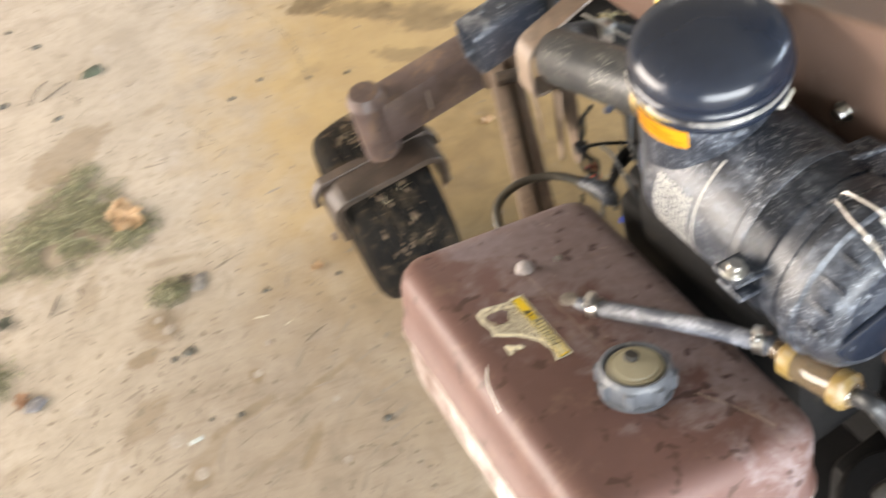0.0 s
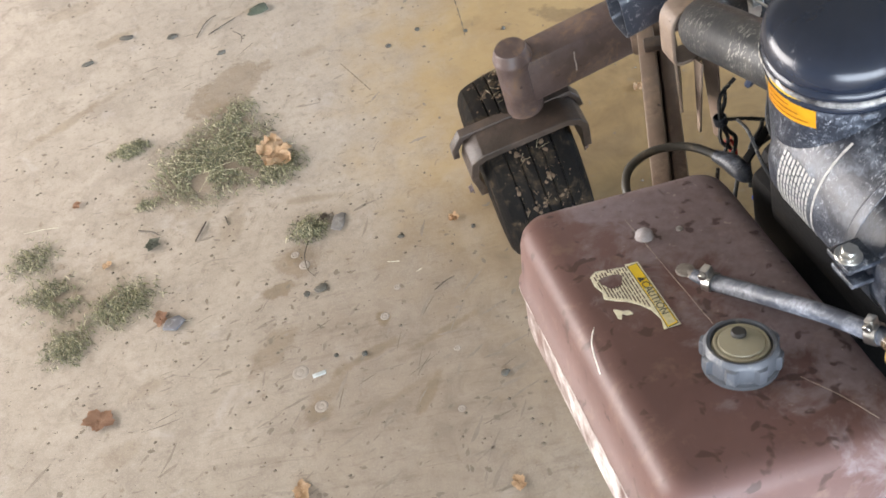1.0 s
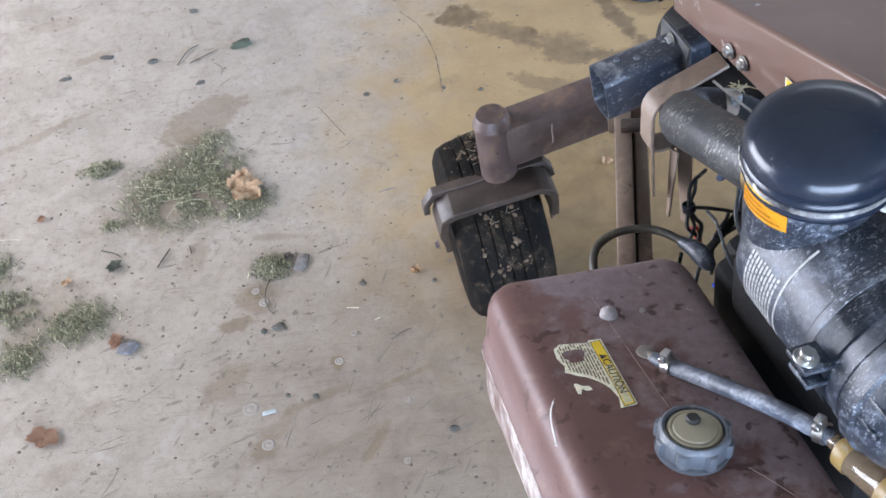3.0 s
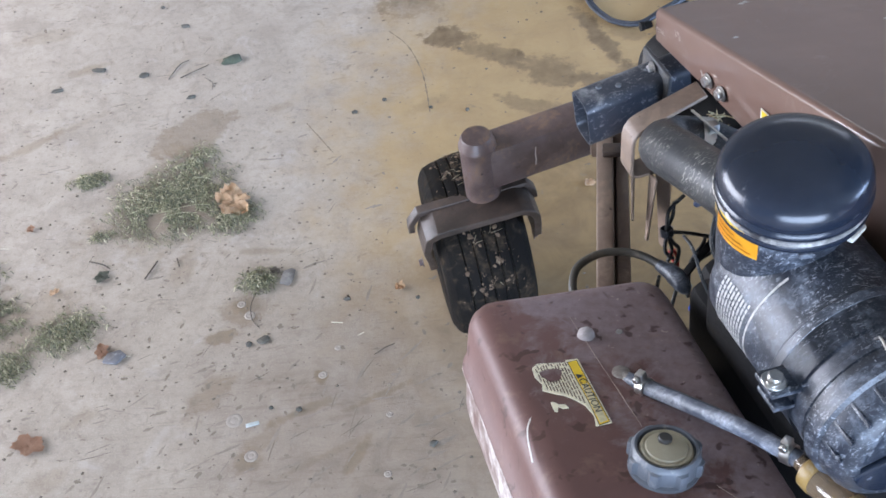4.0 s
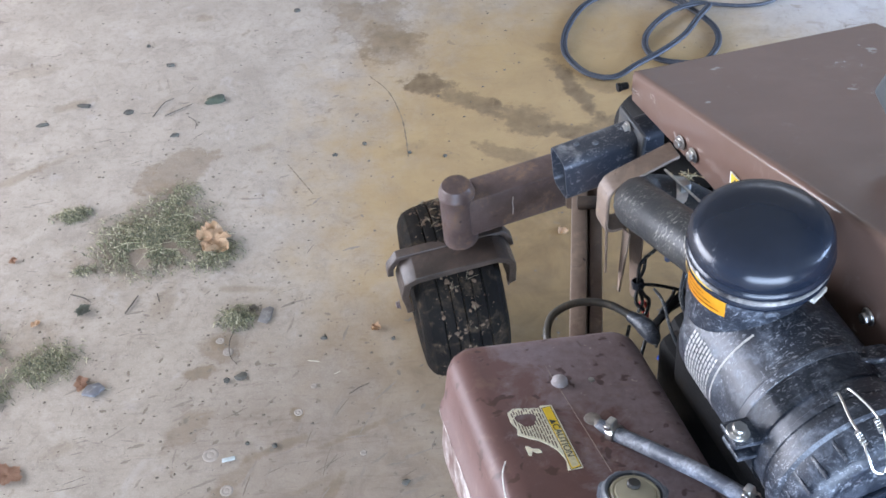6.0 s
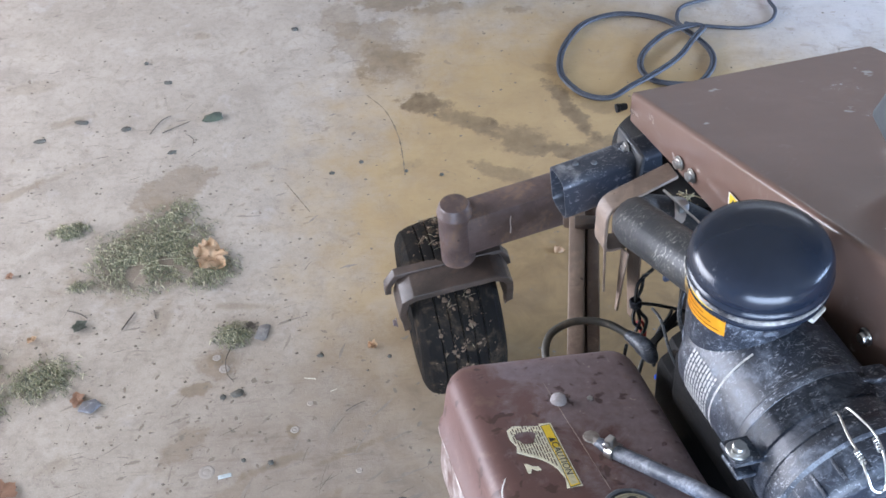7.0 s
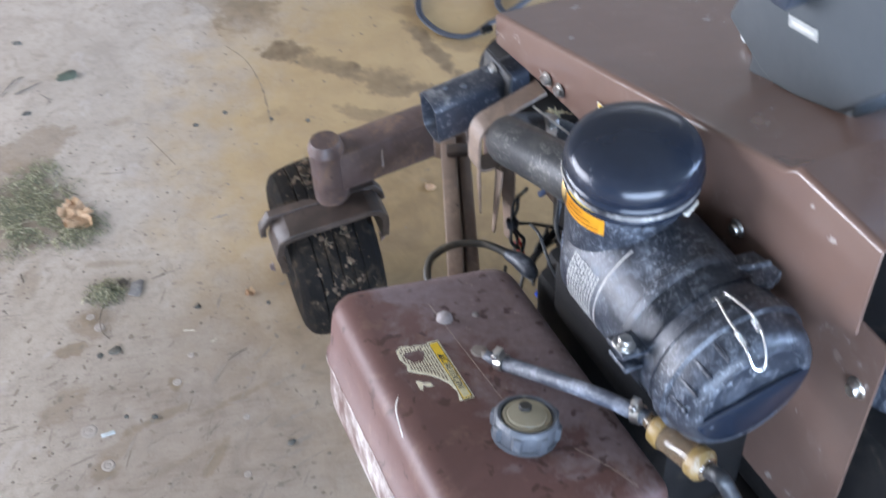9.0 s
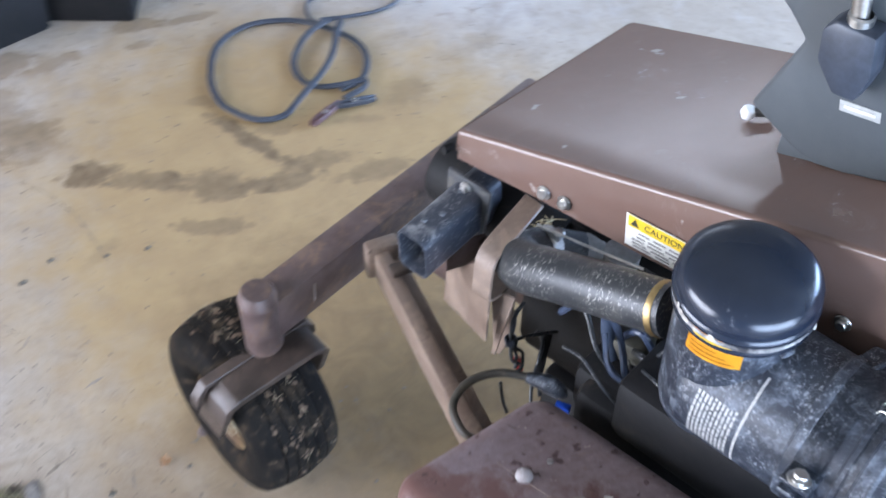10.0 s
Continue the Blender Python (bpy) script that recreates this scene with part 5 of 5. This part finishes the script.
M_LEAFDULL = worn("dull_leaf", (0.38, 0.21, 0.13), (0.28, 0.15, 0.09), (0.48, 0.31, 0.21), 0.75, 0, 0.5, 0.5, 60, 0.3)


def leaf(x, y, size, seed, mat, curl=1.0, label="curled dry orange-brown leaf on the concrete", lift=0.0):
    x, y = plan(x, y)
    r = random.Random(seed)
    bm = bmesh.new()
    n, k = 36, 6
    rad = [size * (0.74 + 0.10 * math.sin(2 * t + seed) + 0.10 * math.sin(5 * t + 2 * seed) + r.uniform(-0.10, 0.10)) for t in np.linspace(0, 2 * math.pi, n + 1)[:-1]]
    c = bm.verts.new((0, 0, 0.002))
    rings = []
    for j in range(1, k + 1):
        ring = []
        for i in range(n):
            t = 2 * math.pi * i / n
            q = rad[i] * j / k
            p = Vector((q * math.cos(t), 0.85 * q * math.sin(t), 0))
            ruck = noise.noise(p * (2.6 / size) + Vector((seed, 0, 0))) * 0.34 + noise.noise(p * (6.5 / size) + Vector((0, seed, 0))) * 0.16
            rise = 0.40 * (j / k) ** 2 * (0.55 + 0.45 * math.sin(3 * t + seed))
            ring.append(bm.verts.new((p.x, p.y, max(0.0015, 0.004 + curl * size * (rise + ruck * (0.35 + j / k))))))
        rings.append(ring)
    for i in range(n):
        bm.faces.new((c, rings[0][i], rings[0][(i + 1) % n]))
        for a, b in zip(rings, rings[1:]):
            bm.faces.new((a[i], b[i], b[(i + 1) % n], a[(i + 1) % n]))
    bmesh.ops.solidify(bm, geom=bm.faces[:], thickness=0.0006)
    bmesh.ops.transform(bm, matrix=pose(x, y, lift, 0, 0, seed * 47), verts=bm.verts)
    return thing("leaf", bm, mat, label, "leaf", "leaves on the floor")


leaf(-0.421, 1.664, 0.050, 3, M_LEAF, 0.62, "curled dry orange-brown leaf lying on a grass clump", 0.004)
leaf(-0.124, 1.412, 0.013, 5, M_LEAF, 0.8, "small crumpled orange leaf scrap on the concrete")
leaf(-0.735, 1.18, 0.034, 7, M_LEAFDULL, 0.12, "flat rust-brown leaf scrap on the concrete")
leaf(-0.735, 1.50, 0.012, 9, M_LEAF, 0.4, "small orange leaf scrap on the concrete")
leaf(-0.80, 1.665, 0.012, 12, M_LEAFDULL, 0.3, "small rusty leaf scrap on the concrete")
leaf(-0.635, 1.352, 0.020, 13, M_LEAFDULL, 0.2, "flat rust-brown leaf scrap on the concrete")
leaf(-0.342, 1.485, 0.013, 15, worn("grey_leaf", (0.13, 0.105, 0.08), (0.09, 0.072, 0.056), (0.15, 0.12, 0.09), 0.8), 0.3, "dark shrivelled leaf on the concrete")
leaf(-0.415, 0.97, 0.022, 21, M_LEAF, 0.3, "flat orange leaf scrap on the concrete")
leaf(-0.10, 0.905, 0.016, 22, M_LEAF, 0.3, "small orange leaf scrap on the concrete")
leaf(0.235, 1.60, 0.014, 17, M_LEAF, 0.4, "small orange leaf scrap under the mower")

leaf(-0.652, 1.522, 0.020, 31, worn("wilted_green_leaf", (0.10, 0.105, 0.075), (0.065, 0.068, 0.05), (0.17, 0.17, 0.13), 0.7, 0, 0.5, 0.5, 70, 0.3), 0.25, "flat wilted grey-green leaf on the concrete")

GRASS = []
for i, c in enumerate(((0.155, 0.152, 0.080), (0.25, 0.228, 0.130), (0.46, 0.41, 0.27), (0.102, 0.098, 0.062))):
    GRASS.append(plain("grass_clipping", c, 0.8, 0, 0.3, 90.0))


def clump(x, y, rx, ry, turn, count, seed, thick=0.008):
    """Clippings strewn over an oval."""
    x, y = plan(x, y)
    r = random.Random(seed)
    bm = bmesh.new()
    c, s = math.cos(radians(turn)), math.sin(radians(turn))
    for k in range(int(count * 2.8)):
        u, v = r.gauss(0, 0.42), r.gauss(0, 0.42)
        if u * u + v * v > 1.3:
            continue
        d = math.hypot(u, v)
        if noise.noise(Vector((u * 3.1 + seed, v * 3.1, seed * 0.7))) < -0.60 + 0.52 * d:
            continue
        px, py = x + (u * rx) * c - (v * ry) * s, y + (u * rx) * s + (v * ry) * c
        z = 0.001 + r.random() * thick * 0.7 * max(0.15, 1 - d)
        t = r.uniform(0, math.pi)
        L, w = r.uniform(0.002, 0.0085), r.uniform(0.0003, 0.0009)
        dx, dy, dz = L * math.cos(t), L * math.sin(t), r.uniform(-0.003, 0.004)
        nx, ny = -w * math.sin(t), w * math.cos(t)
        bend = r.uniform(0, 0.004)
        a = [bm.verts.new((px - dx + nx, py - dy + ny, max(0.0008, z - dz))), bm.verts.new((px - dx - nx, py - dy - ny, max(0.0008, z - dz)))]
        b = [bm.verts.new((px + nx, py + ny, z + bend)), bm.verts.new((px - nx, py - ny, z + bend + w))]
        e = bm.verts.new((px + dx, py + dy, max(0.0008, z + dz)))
        f1 = bm.faces.new((a[0], a[1], b[1], b[0]))
        f2 = bm.faces.new((b[0], b[1], e))
        f1.material_index = f2.material_index = r.choices((0, 1, 2, 3), (4, 2.2, 1.0, 4))[0]
    me = bpy.data.meshes.new("grass_clippings")
    bm.to_mesh(me)
    bm.free()
    for m in GRASS:
        me.materials.append(m)
    return tagged(new("grass_clippings", me), "clump of dull green grass clippings on the concrete", "grass", "grass clumps", "stuff")


clump(-0.535, 1.69, 0.14, 0.105, 15, 2100, 1)
clump(-0.42, 1.63, 0.065, 0.045, 20, 380, 2)
clump(-0.505, 1.79, 0.07, 0.05, 40, 350, 9, 0.004)
clump(-0.372, 1.468, 0.038, 0.032, 10, 420, 3, 0.016)
clump(-0.705, 1.405, 0.075, 0.055, 25, 620, 4)
clump(-0.835, 1.46, 0.06, 0.07, 60, 420, 5)
clump(-0.88, 1.56, 0.06, 0.05, 20, 240, 14)
clump(-0.80, 1.345, 0.05, 0.05, 30, 380, 6)
clump(-0.70, 1.775, 0.045, 0.025, 10, 420, 8)
clump(-0.665, 1.625, 0.03, 0.02, 10, 60, 10, 0.004)

# long pale stems lying on the largest clump
rng = random.Random(21)
M_STEM = plain("dry_stem", (0.42, 0.39, 0.24), 0.7)
stems = []
for k in range(14):
    x, y = plan(rng.gauss(-0.52, 0.05), rng.gauss(1.69, 0.035))
    t, L = radians(rng.gauss(5, 28)), rng.uniform(0.02, 0.045)
    dx, dy, z = L * math.cos(t), L * math.sin(t), rng.uniform(0.006, 0.012)
    stems.append(tube([(x - dx, y - dy, z * 0.5), (x + rng.uniform(-0.004, 0.004), y + rng.uniform(-0.006, 0.006), z), (x + dx, y + dy, z * 0.5)], 0.00035, 5, 4))
thing("dry_stems", merged(*stems), M_STEM, "long pale dry grass stems on a grass clump", "grass", kind="stuff")

# small dark stones, chips and droppings
M_STONE = worn("dark_debris", (0.085, 0.078, 0.062), (0.06, 0.055, 0.045), (0.15, 0.13, 0.1), 0.85, 0, 0.5, 0.5, 90, 0.4)


def pebble(x, y, sx, sy, sz, turn, seed, mat, name="debris_lump", label="small dark lump of dirt on the concrete", group="dirt lumps"):
    x, y = plan(x, y)
    r = random.Random(seed)
    bm = bmesh.new()
    bmesh.ops.create_icosphere(bm, subdivisions=2, radius=1.0)
    off = Vector((seed * 3.1, seed * 1.7, 0))
    for v in bm.verts:
        v.co *= 1 + 0.38 * noise.noise(v.co * 1.6 + off) + 0.25 * noise.noise(v.co * 4.0 + off) + r.uniform(-0.08, 0.08)
    bmesh.ops.transform(bm, matrix=pose(x, y, sz * 0.4, 0, 0, turn) @ Matrix.Diagonal((sx * 0.8, sy * 0.8, sz * 0.7, 1)), verts=bm.verts)
    return thing(name, bm, mat, label, "debris", group)


M_GREENLUMP = worn("mossy_lump", (0.06, 0.07, 0.04), (0.04, 0.042, 0.03), (0.12, 0.12, 0.08), 0.85, 0, 0.5, 0.5, 90, 0.4)
pebble(-0.440, 2.085, 0.031, 0.015, 0.012, 18, 24, M_GREENLUMP, label="mossy green-black lump on the concrete")
for i, (x, y, sx, sy, tn) in enumerate(((-0.622, 2.074, 0.013, 0.009, 10), (-0.72, 2.11, 0.02, 0.009, -10), (-0.545, 2.222, 0.012, 0.007, 0), (-0.217, 1.402, 0.008, 0.005, 0), (-0.095, 1.385, 0.005, 0.004, 0), (-0.19, 1.875, 0.008, 0.006, 20),
                                        (-0.36, 1.335, 0.014, 0.010, 15), (-0.385, 1.33, 0.007, 0.007, 0), (-0.345, 1.195, 0.005, 0.004, 0), (-0.30, 1.185, 0.006, 0.006, 0), (-0.09, 1.09, 0.009, 0.007, 30), (-0.27, 2.38, 0.010, 0.007, 0),
                                        (-0.60, 2.30, 0.006, 0.005, 0), (-0.13, 1.90, 0.006, 0.005, 0), (0.03, 1.84, 0.005, 0.005, 0), (-0.04, 1.86, 0.005, 0.004, 0), (-0.80, 2.06, 0.016, 0.007, 10), (-0.52, 1.985, 0.012, 0.006, 20))):
    pebble(x, y, sx, sy, 0.005, tn, i + 3, M_STONE)


def twig(points, r, mat, label):
    r *= 0.72
    return thing("twig", tube([(*plan(x, y), max(z * 0.7, r * 0.6)) for x, y, z in points], lambda t: r * (0.62 - 0.3 * abs(t - 0.4)), 7, 5), mat, label, "twig", "twigs on the floor")


M_TWIG = worn("dark_bark", (0.105, 0.084, 0.064), (0.06, 0.047, 0.036), (0.17, 0.14, 0.11), 0.85)
M_HAY = plain("pale_straw", (0.5, 0.45, 0.34), 0.75)
twig([(-0.375, 1.44, 0.004), (-0.383, 1.41, 0.006), (-0.380, 1.38, 0.003), (-0.368, 1.362, 0.002)], 0.0018, M_TWIG, "thin dark curved twig on the concrete")
twig([(-0.57, 2.05, 0.003), (-0.55, 2.09, 0.004), (-0.53, 2.105, 0.003)], 0.003, M_TWIG, "short dark twig on the concrete")
twig([(-0.545, 2.05, 0.003), (-0.51, 2.068, 0.004), (-0.49, 2.08, 0.003)], 0.003, M_TWIG, "short dark twig on the concrete")
twig([(-0.495, 2.04, 0.003), (-0.478, 2.02, 0.004), (-0.478, 2.0, 0.003)], 0.0018, M_TWIG, "short dark twig on the concrete")
twig([(-0.68, 1.565, 0.003), (-0.655, 1.552, 0.006), (-0.64, 1.54, 0.004)], 0.003, M_TWIG, "short dark twig on the concrete")
twig([(-0.575, 1.505, 0.003), (-0.562, 1.53, 0.004), (-0.555, 1.545, 0.003)], 0.0035, M_TWIG, "flat dark sliver on the concrete")
twig([(-0.515, 1.525, 0.003), (-0.52, 1.545, 0.004)], 0.003, M_TWIG, "flat dark sliver on the concrete")
twig([(-0.175, 1.275, 0.002), (-0.155, 1.287, 0.003), (-0.14, 1.293, 0.002)], 0.002, M_TWIG, "short dark twig on the concrete")
twig([(-0.90, 1.63, 0.002), (-0.86, 1.627, 0.003), (-0.83, 1.622, 0.002)], 0.0014, M_HAY, "pale straw on the concrete")
twig([(-0.245, 1.355, 0.002), (-0.225, 1.35, 0.003)], 0.0022, M_HAY, "short pale straw on the concrete")
twig([(-0.20, 1.32, 0.002), (-0.19, 1.324, 0.003)], 0.0018, M_HAY, "short pale straw on the concrete")
twig([(-0.60, 1.34, 0.002), (-0.585, 1.335, 0.003)], 0.002, M_HAY, "short pale straw on the concrete")

# flat worn washers and drip rings
M_RING = worn("pale_mineral_crust", (0.33, 0.28, 0.23), (0.26, 0.215, 0.175), (0.39, 0.34, 0.29), 0.75, 0, 0.5, 0.6, 90)
for x, y, r in ((-0.261, 1.248, 0.011), (-0.376, 1.109, 0.016), (-0.163, 1.047, 0.009), (-0.400, 1.420, 0.011), (-0.385, 1.393, 0.014), (-0.405, 1.18, 0.020), (-0.155, 1.155, 0.008), (-0.235, 1.30, 0.008)):
    r *= 0.8
    bm = lathe([(0, 0.0008), (r * 0.30, 0.0009), (r * 0.36, 0.0006), (r * 0.46, 0.0006), (r * 0.54, 0.0011), (r * 0.74, 0.0010), (r * 0.86, 0.0)], 28, pose(*plan(x, y), 0))
    thing("washer", bm, M_RING, "pale crusted washer lying on the concrete", "washer", "washers on the floor")

# flat chips: bluish scrap by the clump, blue and rust flake, red chip
thing("metal_scrap", prism([(-0.016, -0.018), (0.006, -0.024), (0.014, -0.012), (0.015, 0.020), (0.006, 0.024), (-0.012, 0.016)], 0.0025, pose(*plan(-0.320, 1.468), 0.001, 0, 0, -8) @ Matrix.Diagonal((0.78, 0.85, 1, 1)), 0.0006), worn("grey_scrap", (0.175, 0.160, 0.145), (0.115, 0.10, 0.09), (0.3, 0.28, 0.25), 0.6, 0, 0.48, 0.8, 60), "flat grey metal scrap beside a grass clump", "scrap")
thing("foil_scrap", prism([(-0.02, -0.008), (0.004, -0.014), (0.02, 0.004), (0.008, 0.016), (-0.014, 0.010)], 0.005, pose(*plan(-0.612, 1.335), 0.001), 0.001), worn("blue_grey_foil", (0.17, 0.18, 0.21), (0.10, 0.09, 0.085), (0.42, 0.42, 0.43), 0.4, 0.0, 0.52, 0.7, 60), "crumpled blue-grey foil scrap on the concrete", "scrap")
thing("paint_chip", block(0.034, 0.018, 0.003, pose(*plan(-0.70, 2.66), 0.0016, 0, 0, 5), 0.001), plain("red_chip", (0.28, 0.03, 0.04), 0.5), "small flat red chip on the concrete", "scrap")
thing("paper_scrap", block(0.022, 0.007, 0.002, pose(*plan(-0.375, 1.168), 0.0012, 0, 0, 12), 0.0005), plain("pale_paper", (0.42, 0.45, 0.43), 0.7), "thin pale paper scrap on the concrete", "scrap")

# specks of dirt everywhere
rng = random.Random(8)
verts, faces = [], []
for k in range(2600):
    x, y = rng.uniform(-1.35, 1.1), rng.uniform(0.7, 3.0)
    if rng.random() < 0.35:
        x, y = rng.gauss(-0.6, 0.25), rng.gauss(1.5, 0.35)
    r, t = rng.choice((0.0007, 0.0009, 0.0012, 0.0016, 0.0024, 0.0034)), rng.uniform(0, 6.28)
    e = rng.uniform(0.4, 1.0)
    i = len(verts)
    for q in range(5):
        w = t + 2 * math.pi * q / 5
        verts.append((x + r * math.cos(w) * rng.uniform(0.7, 1.3), y + e * r * math.sin(w), 0.0004))
    verts.append((x, y, 0.0004 + r * 0.6))
    faces += [(i + q, i + (q + 1) % 5, i + 5) for q in range(5)]
me = bpy.data.meshes.new("dirt_specks")
me.from_pydata(verts, [], faces)
me.materials.append(plain("dirt_speck", (0.15, 0.12, 0.09), 0.9))
tagged(new("dirt_specks", me), "scattered specks of dark dirt on the concrete", "dirt", kind="stuff")

# scuffs, gouges and blotches worn into the slab, thickest in front of the machine
def scuff_sheet(name, count, seed, colour, size, label):
    r = random.Random(seed)
    verts, faces = [], []
    for k in range(count):
        if r.random() < 0.72:
            x, y = r.gauss(-0.24, 0.26), r.gauss(1.12, 0.2)
        else:
            x, y = r.uniform(-1.25, 0.6), r.uniform(0.8, 2.6)
        L, w, turn = size(r)
        if x > -0.02:
            continue
        n = 6 if L > 0.012 else 4
        bow = r.uniform(-0.04, 0.04) * L
        c, s = math.cos(radians(turn)), math.sin(radians(turn))
        i = len(verts)
        rims = []
        for q in range(n + 1):
            u = q / n
            h = w * (math.sin(math.pi * min(0.97, max(0.03, u))) ** 0.6) * r.uniform(0.45, 1.1)
            px, m = (u - 0.5) * L, bow * math.sin(math.pi * u) + r.uniform(-0.2, 0.2) * w
            for sgn in (-1, 1):
                py = m + sgn * h
                verts.append((x + px * c - py * s, y + px * s + py * c, 0.0003 + 0.0001 * (k % 3)))
        for q in range(n):
            a = i + 2 * q
            faces.append((a, a + 2, a + 3, a + 1))
    me = bpy.data.meshes.new(name)
    me.from_pydata(verts, [], faces)
    me.materials.append(worn(name, colour, tuple(0.75 * v for v in colour), tuple(1.3 * v for v in colour), 0.8, 0, 0.5, 0.6, 60))
    return tagged(new(name, me), label, "scuffs", kind="stuff")


def streak(r):
    turn = r.choice((r.gauss(20, 7), r.gauss(20, 9), r.gauss(64, 8), r.gauss(36, 14)))
    return r.uniform(0.012, 0.07) * r.choice((0.6, 1, 1)), r.uniform(0.0004, 0.0011), turn


def blotch(r):
    L = r.choice((0.004, 0.005, 0.007, 0.009, 0.013))
    return L, L * r.uniform(0.22, 0.42), r.uniform(0, 180)


scuff_sheet("dark_scuffs", 75, 31, (0.175, 0.14, 0.108), streak, "thin dark gouges and scuffs in the concrete")
scuff_sheet("faint_scuffs", 150, 32, (0.262, 0.214, 0.168), lambda r: tuple(v * f for v, f in zip(streak(r), (0.9, 3.6, 1.0))), "faint brown scuffs in the concrete")
scuff_sheet("brown_blotches", 420, 33, (0.215, 0.172, 0.132), blotch, "small brown blotches on the concrete")

# crack line in the slab and scuff lines, as thin raised dirt seams
M_SEAM = plain("dirt_seam", (0.19, 0.145, 0.095), 0.9, 0, 0.5)
for pts in (((-0.112, 2.117), (-0.075, 2.06), (-0.052, 1.98), (-0.045, 1.91), (-0.043, 1.85)), ((-0.285, 1.862), (-0.262, 1.82), (-0.235, 1.77))):
    thing("dirt_seam", tube([(*plan(x, y), 0.0) for x, y in pts], lambda t: 0.0011 + 0.0009 * math.sin(t * 61) * math.sin(t * 17), 6, 16, 0.5), M_SEAM, "thin dark crack line filled with dirt", "crack", kind="structure")

# jumper cables
M_CABLE = worn("dusty_black_cable", (0.022, 0.027, 0.038), (0.034, 0.038, 0.048), (0.12, 0.12, 0.12), 0.55, 0, 0.5, 0.5, 40)
jumper = tagged(empty("jumper_cables", (0.45, 2.15, 0)), "coiled black twin jumper cables with red clamp on the concrete", "cable")
jumper.location = (0, 0, 0)
loop = [(0.545, 2.035), (0.60, 2.045), (0.643, 2.10), (0.648, 2.16), (0.61, 2.235), (0.555, 2.29), (0.468, 2.318), (0.385, 2.29), (0.33, 2.21), (0.312, 2.137), (0.323, 2.086), (0.355, 2.04), (0.405, 2.025), (0.455, 2.045), (0.52, 2.085), (0.575, 2.13), (0.62, 2.19), (0.648, 2.225), (0.625, 2.236), (0.56, 2.215), (0.505, 2.17), (0.487, 2.115), (0.505, 2.07), (0.55, 2.045), (0.60, 2.035), (0.585, 2.015), (0.535, 2.005)]
loop = [plan(*q) for q in loop]
for off in (-0.0037, 0.0037):
    pts = []
    for i, (x, y) in enumerate(loop):
        x0, y0 = loop[max(i - 1, 0)]
        x1, y1 = loop[min(i + 1, len(loop) - 1)]
        d = Vector((x1 - x0, y1 - y0)).normalized()
        pts.append((x - d.y * off, y + d.x * off, 0.008 + (0.011 if 13 <= i <= 19 else 0.0) + (0.004 if i > 22 else 0)))
    part("cable", tube(pts, 0.0039, 10, 8), M_CABLE, jumper)
part("cable_tail", tube([(*plan(0.610, 2.235), 0.012), (*plan(0.600, 2.275), 0.008), (*plan(0.622, 2.325), 0.007), (*plan(0.70, 2.352), 0.007), (*plan(0.80, 2.40), 0.007), (*plan(0.90, 2.46), 0.007)], 0.0045, 10, 8), M_CABLE, jumper)
part("cable_tail", tube([(*plan(0.610, 2.245), 0.020), (*plan(0.66, 2.24), 0.010), (*plan(0.74, 2.225), 0.007), (*plan(0.80, 2.235), 0.007), (*plan(0.828, 2.275), 0.008), (*plan(0.822, 2.315), 0.010)], 0.0045, 10, 8), M_CABLE, jumper)


def battery_clamp(x, y, turn, mat, label):
    m = pose(*plan(x, y), 0.012, 0, 0, turn)
    handle = [(-0.045, -0.007), (-0.02, -0.010), (0.02, -0.009), (0.05, -0.004), (0.05, 0.0), (0.02, -0.002), (-0.045, -0.001)]
    bm = merged(prism(handle, 0.012, m @ Matrix.Translation((0, 0, -0.006)), 0.002, 1), prism([(a, -b) for a, b in handle[::-1]], 0.012, m @ Matrix.Translation((0, 0, -0.006)), 0.002, 1))
    c = part("clamp", bm, mat, jumper, label)
    part("spring", lathe([(0.003, -0.007), (0.006, -0.006), (0.006, 0.006), (0.003, 0.007)], 16, m), M_STEEL, c)


battery_clamp(0.480, 1.985, 25, plain("dull_red_grip", (0.085, 0.038, 0.036), 0.6), "dark grimy red battery clamp")
battery_clamp(0.550, 1.985, 170, M_CABLE, "black battery clamp")
battery_clamp(0.822, 2.36, 95, plain("red_grip", (0.45, 0.05, 0.03), 0.45), "red battery clamp")

# two black crates at the far side of the floor
def crate(x, y, sx, sy, h, turn, label):
    m = pose(*plan(x, y), 0, 0, 0, turn)
    root = tagged(empty("storage_crate"), label, "crate", "black crates")
    root.matrix_world = m
    walls = [block(sx, 0.012, h, pose(0, sy / 2, h / 2), 0.003), block(sx, 0.012, h, pose(0, -sy / 2, h / 2), 0.003), block(0.012, sy, h, pose(sx / 2, 0, h / 2), 0.003), block(0.012, sy, h, pose(-sx / 2, 0, h / 2), 0.003), block(sx, sy, 0.012, pose(0, 0, 0.006), 0.002)]
    part("shell", merged(*walls), M_ENGINE, root)
    part("rim", loft(sx + 0.03, sy + 0.03, 0.02, [(0, h - 0.02), (-0.003, h - 0.01), (0, h), (0.02, h)], Matrix.Identity(4), close=False), M_ENGINE, root)
    return root


crate(-0.05, 2.70, 0.24, 0.40, 0.22, 12, "dusty black plastic crate on the floor")
crate(0.245, 2.625, 0.20, 0.28, 0.2, -28, "black plastic crate standing on the floor")
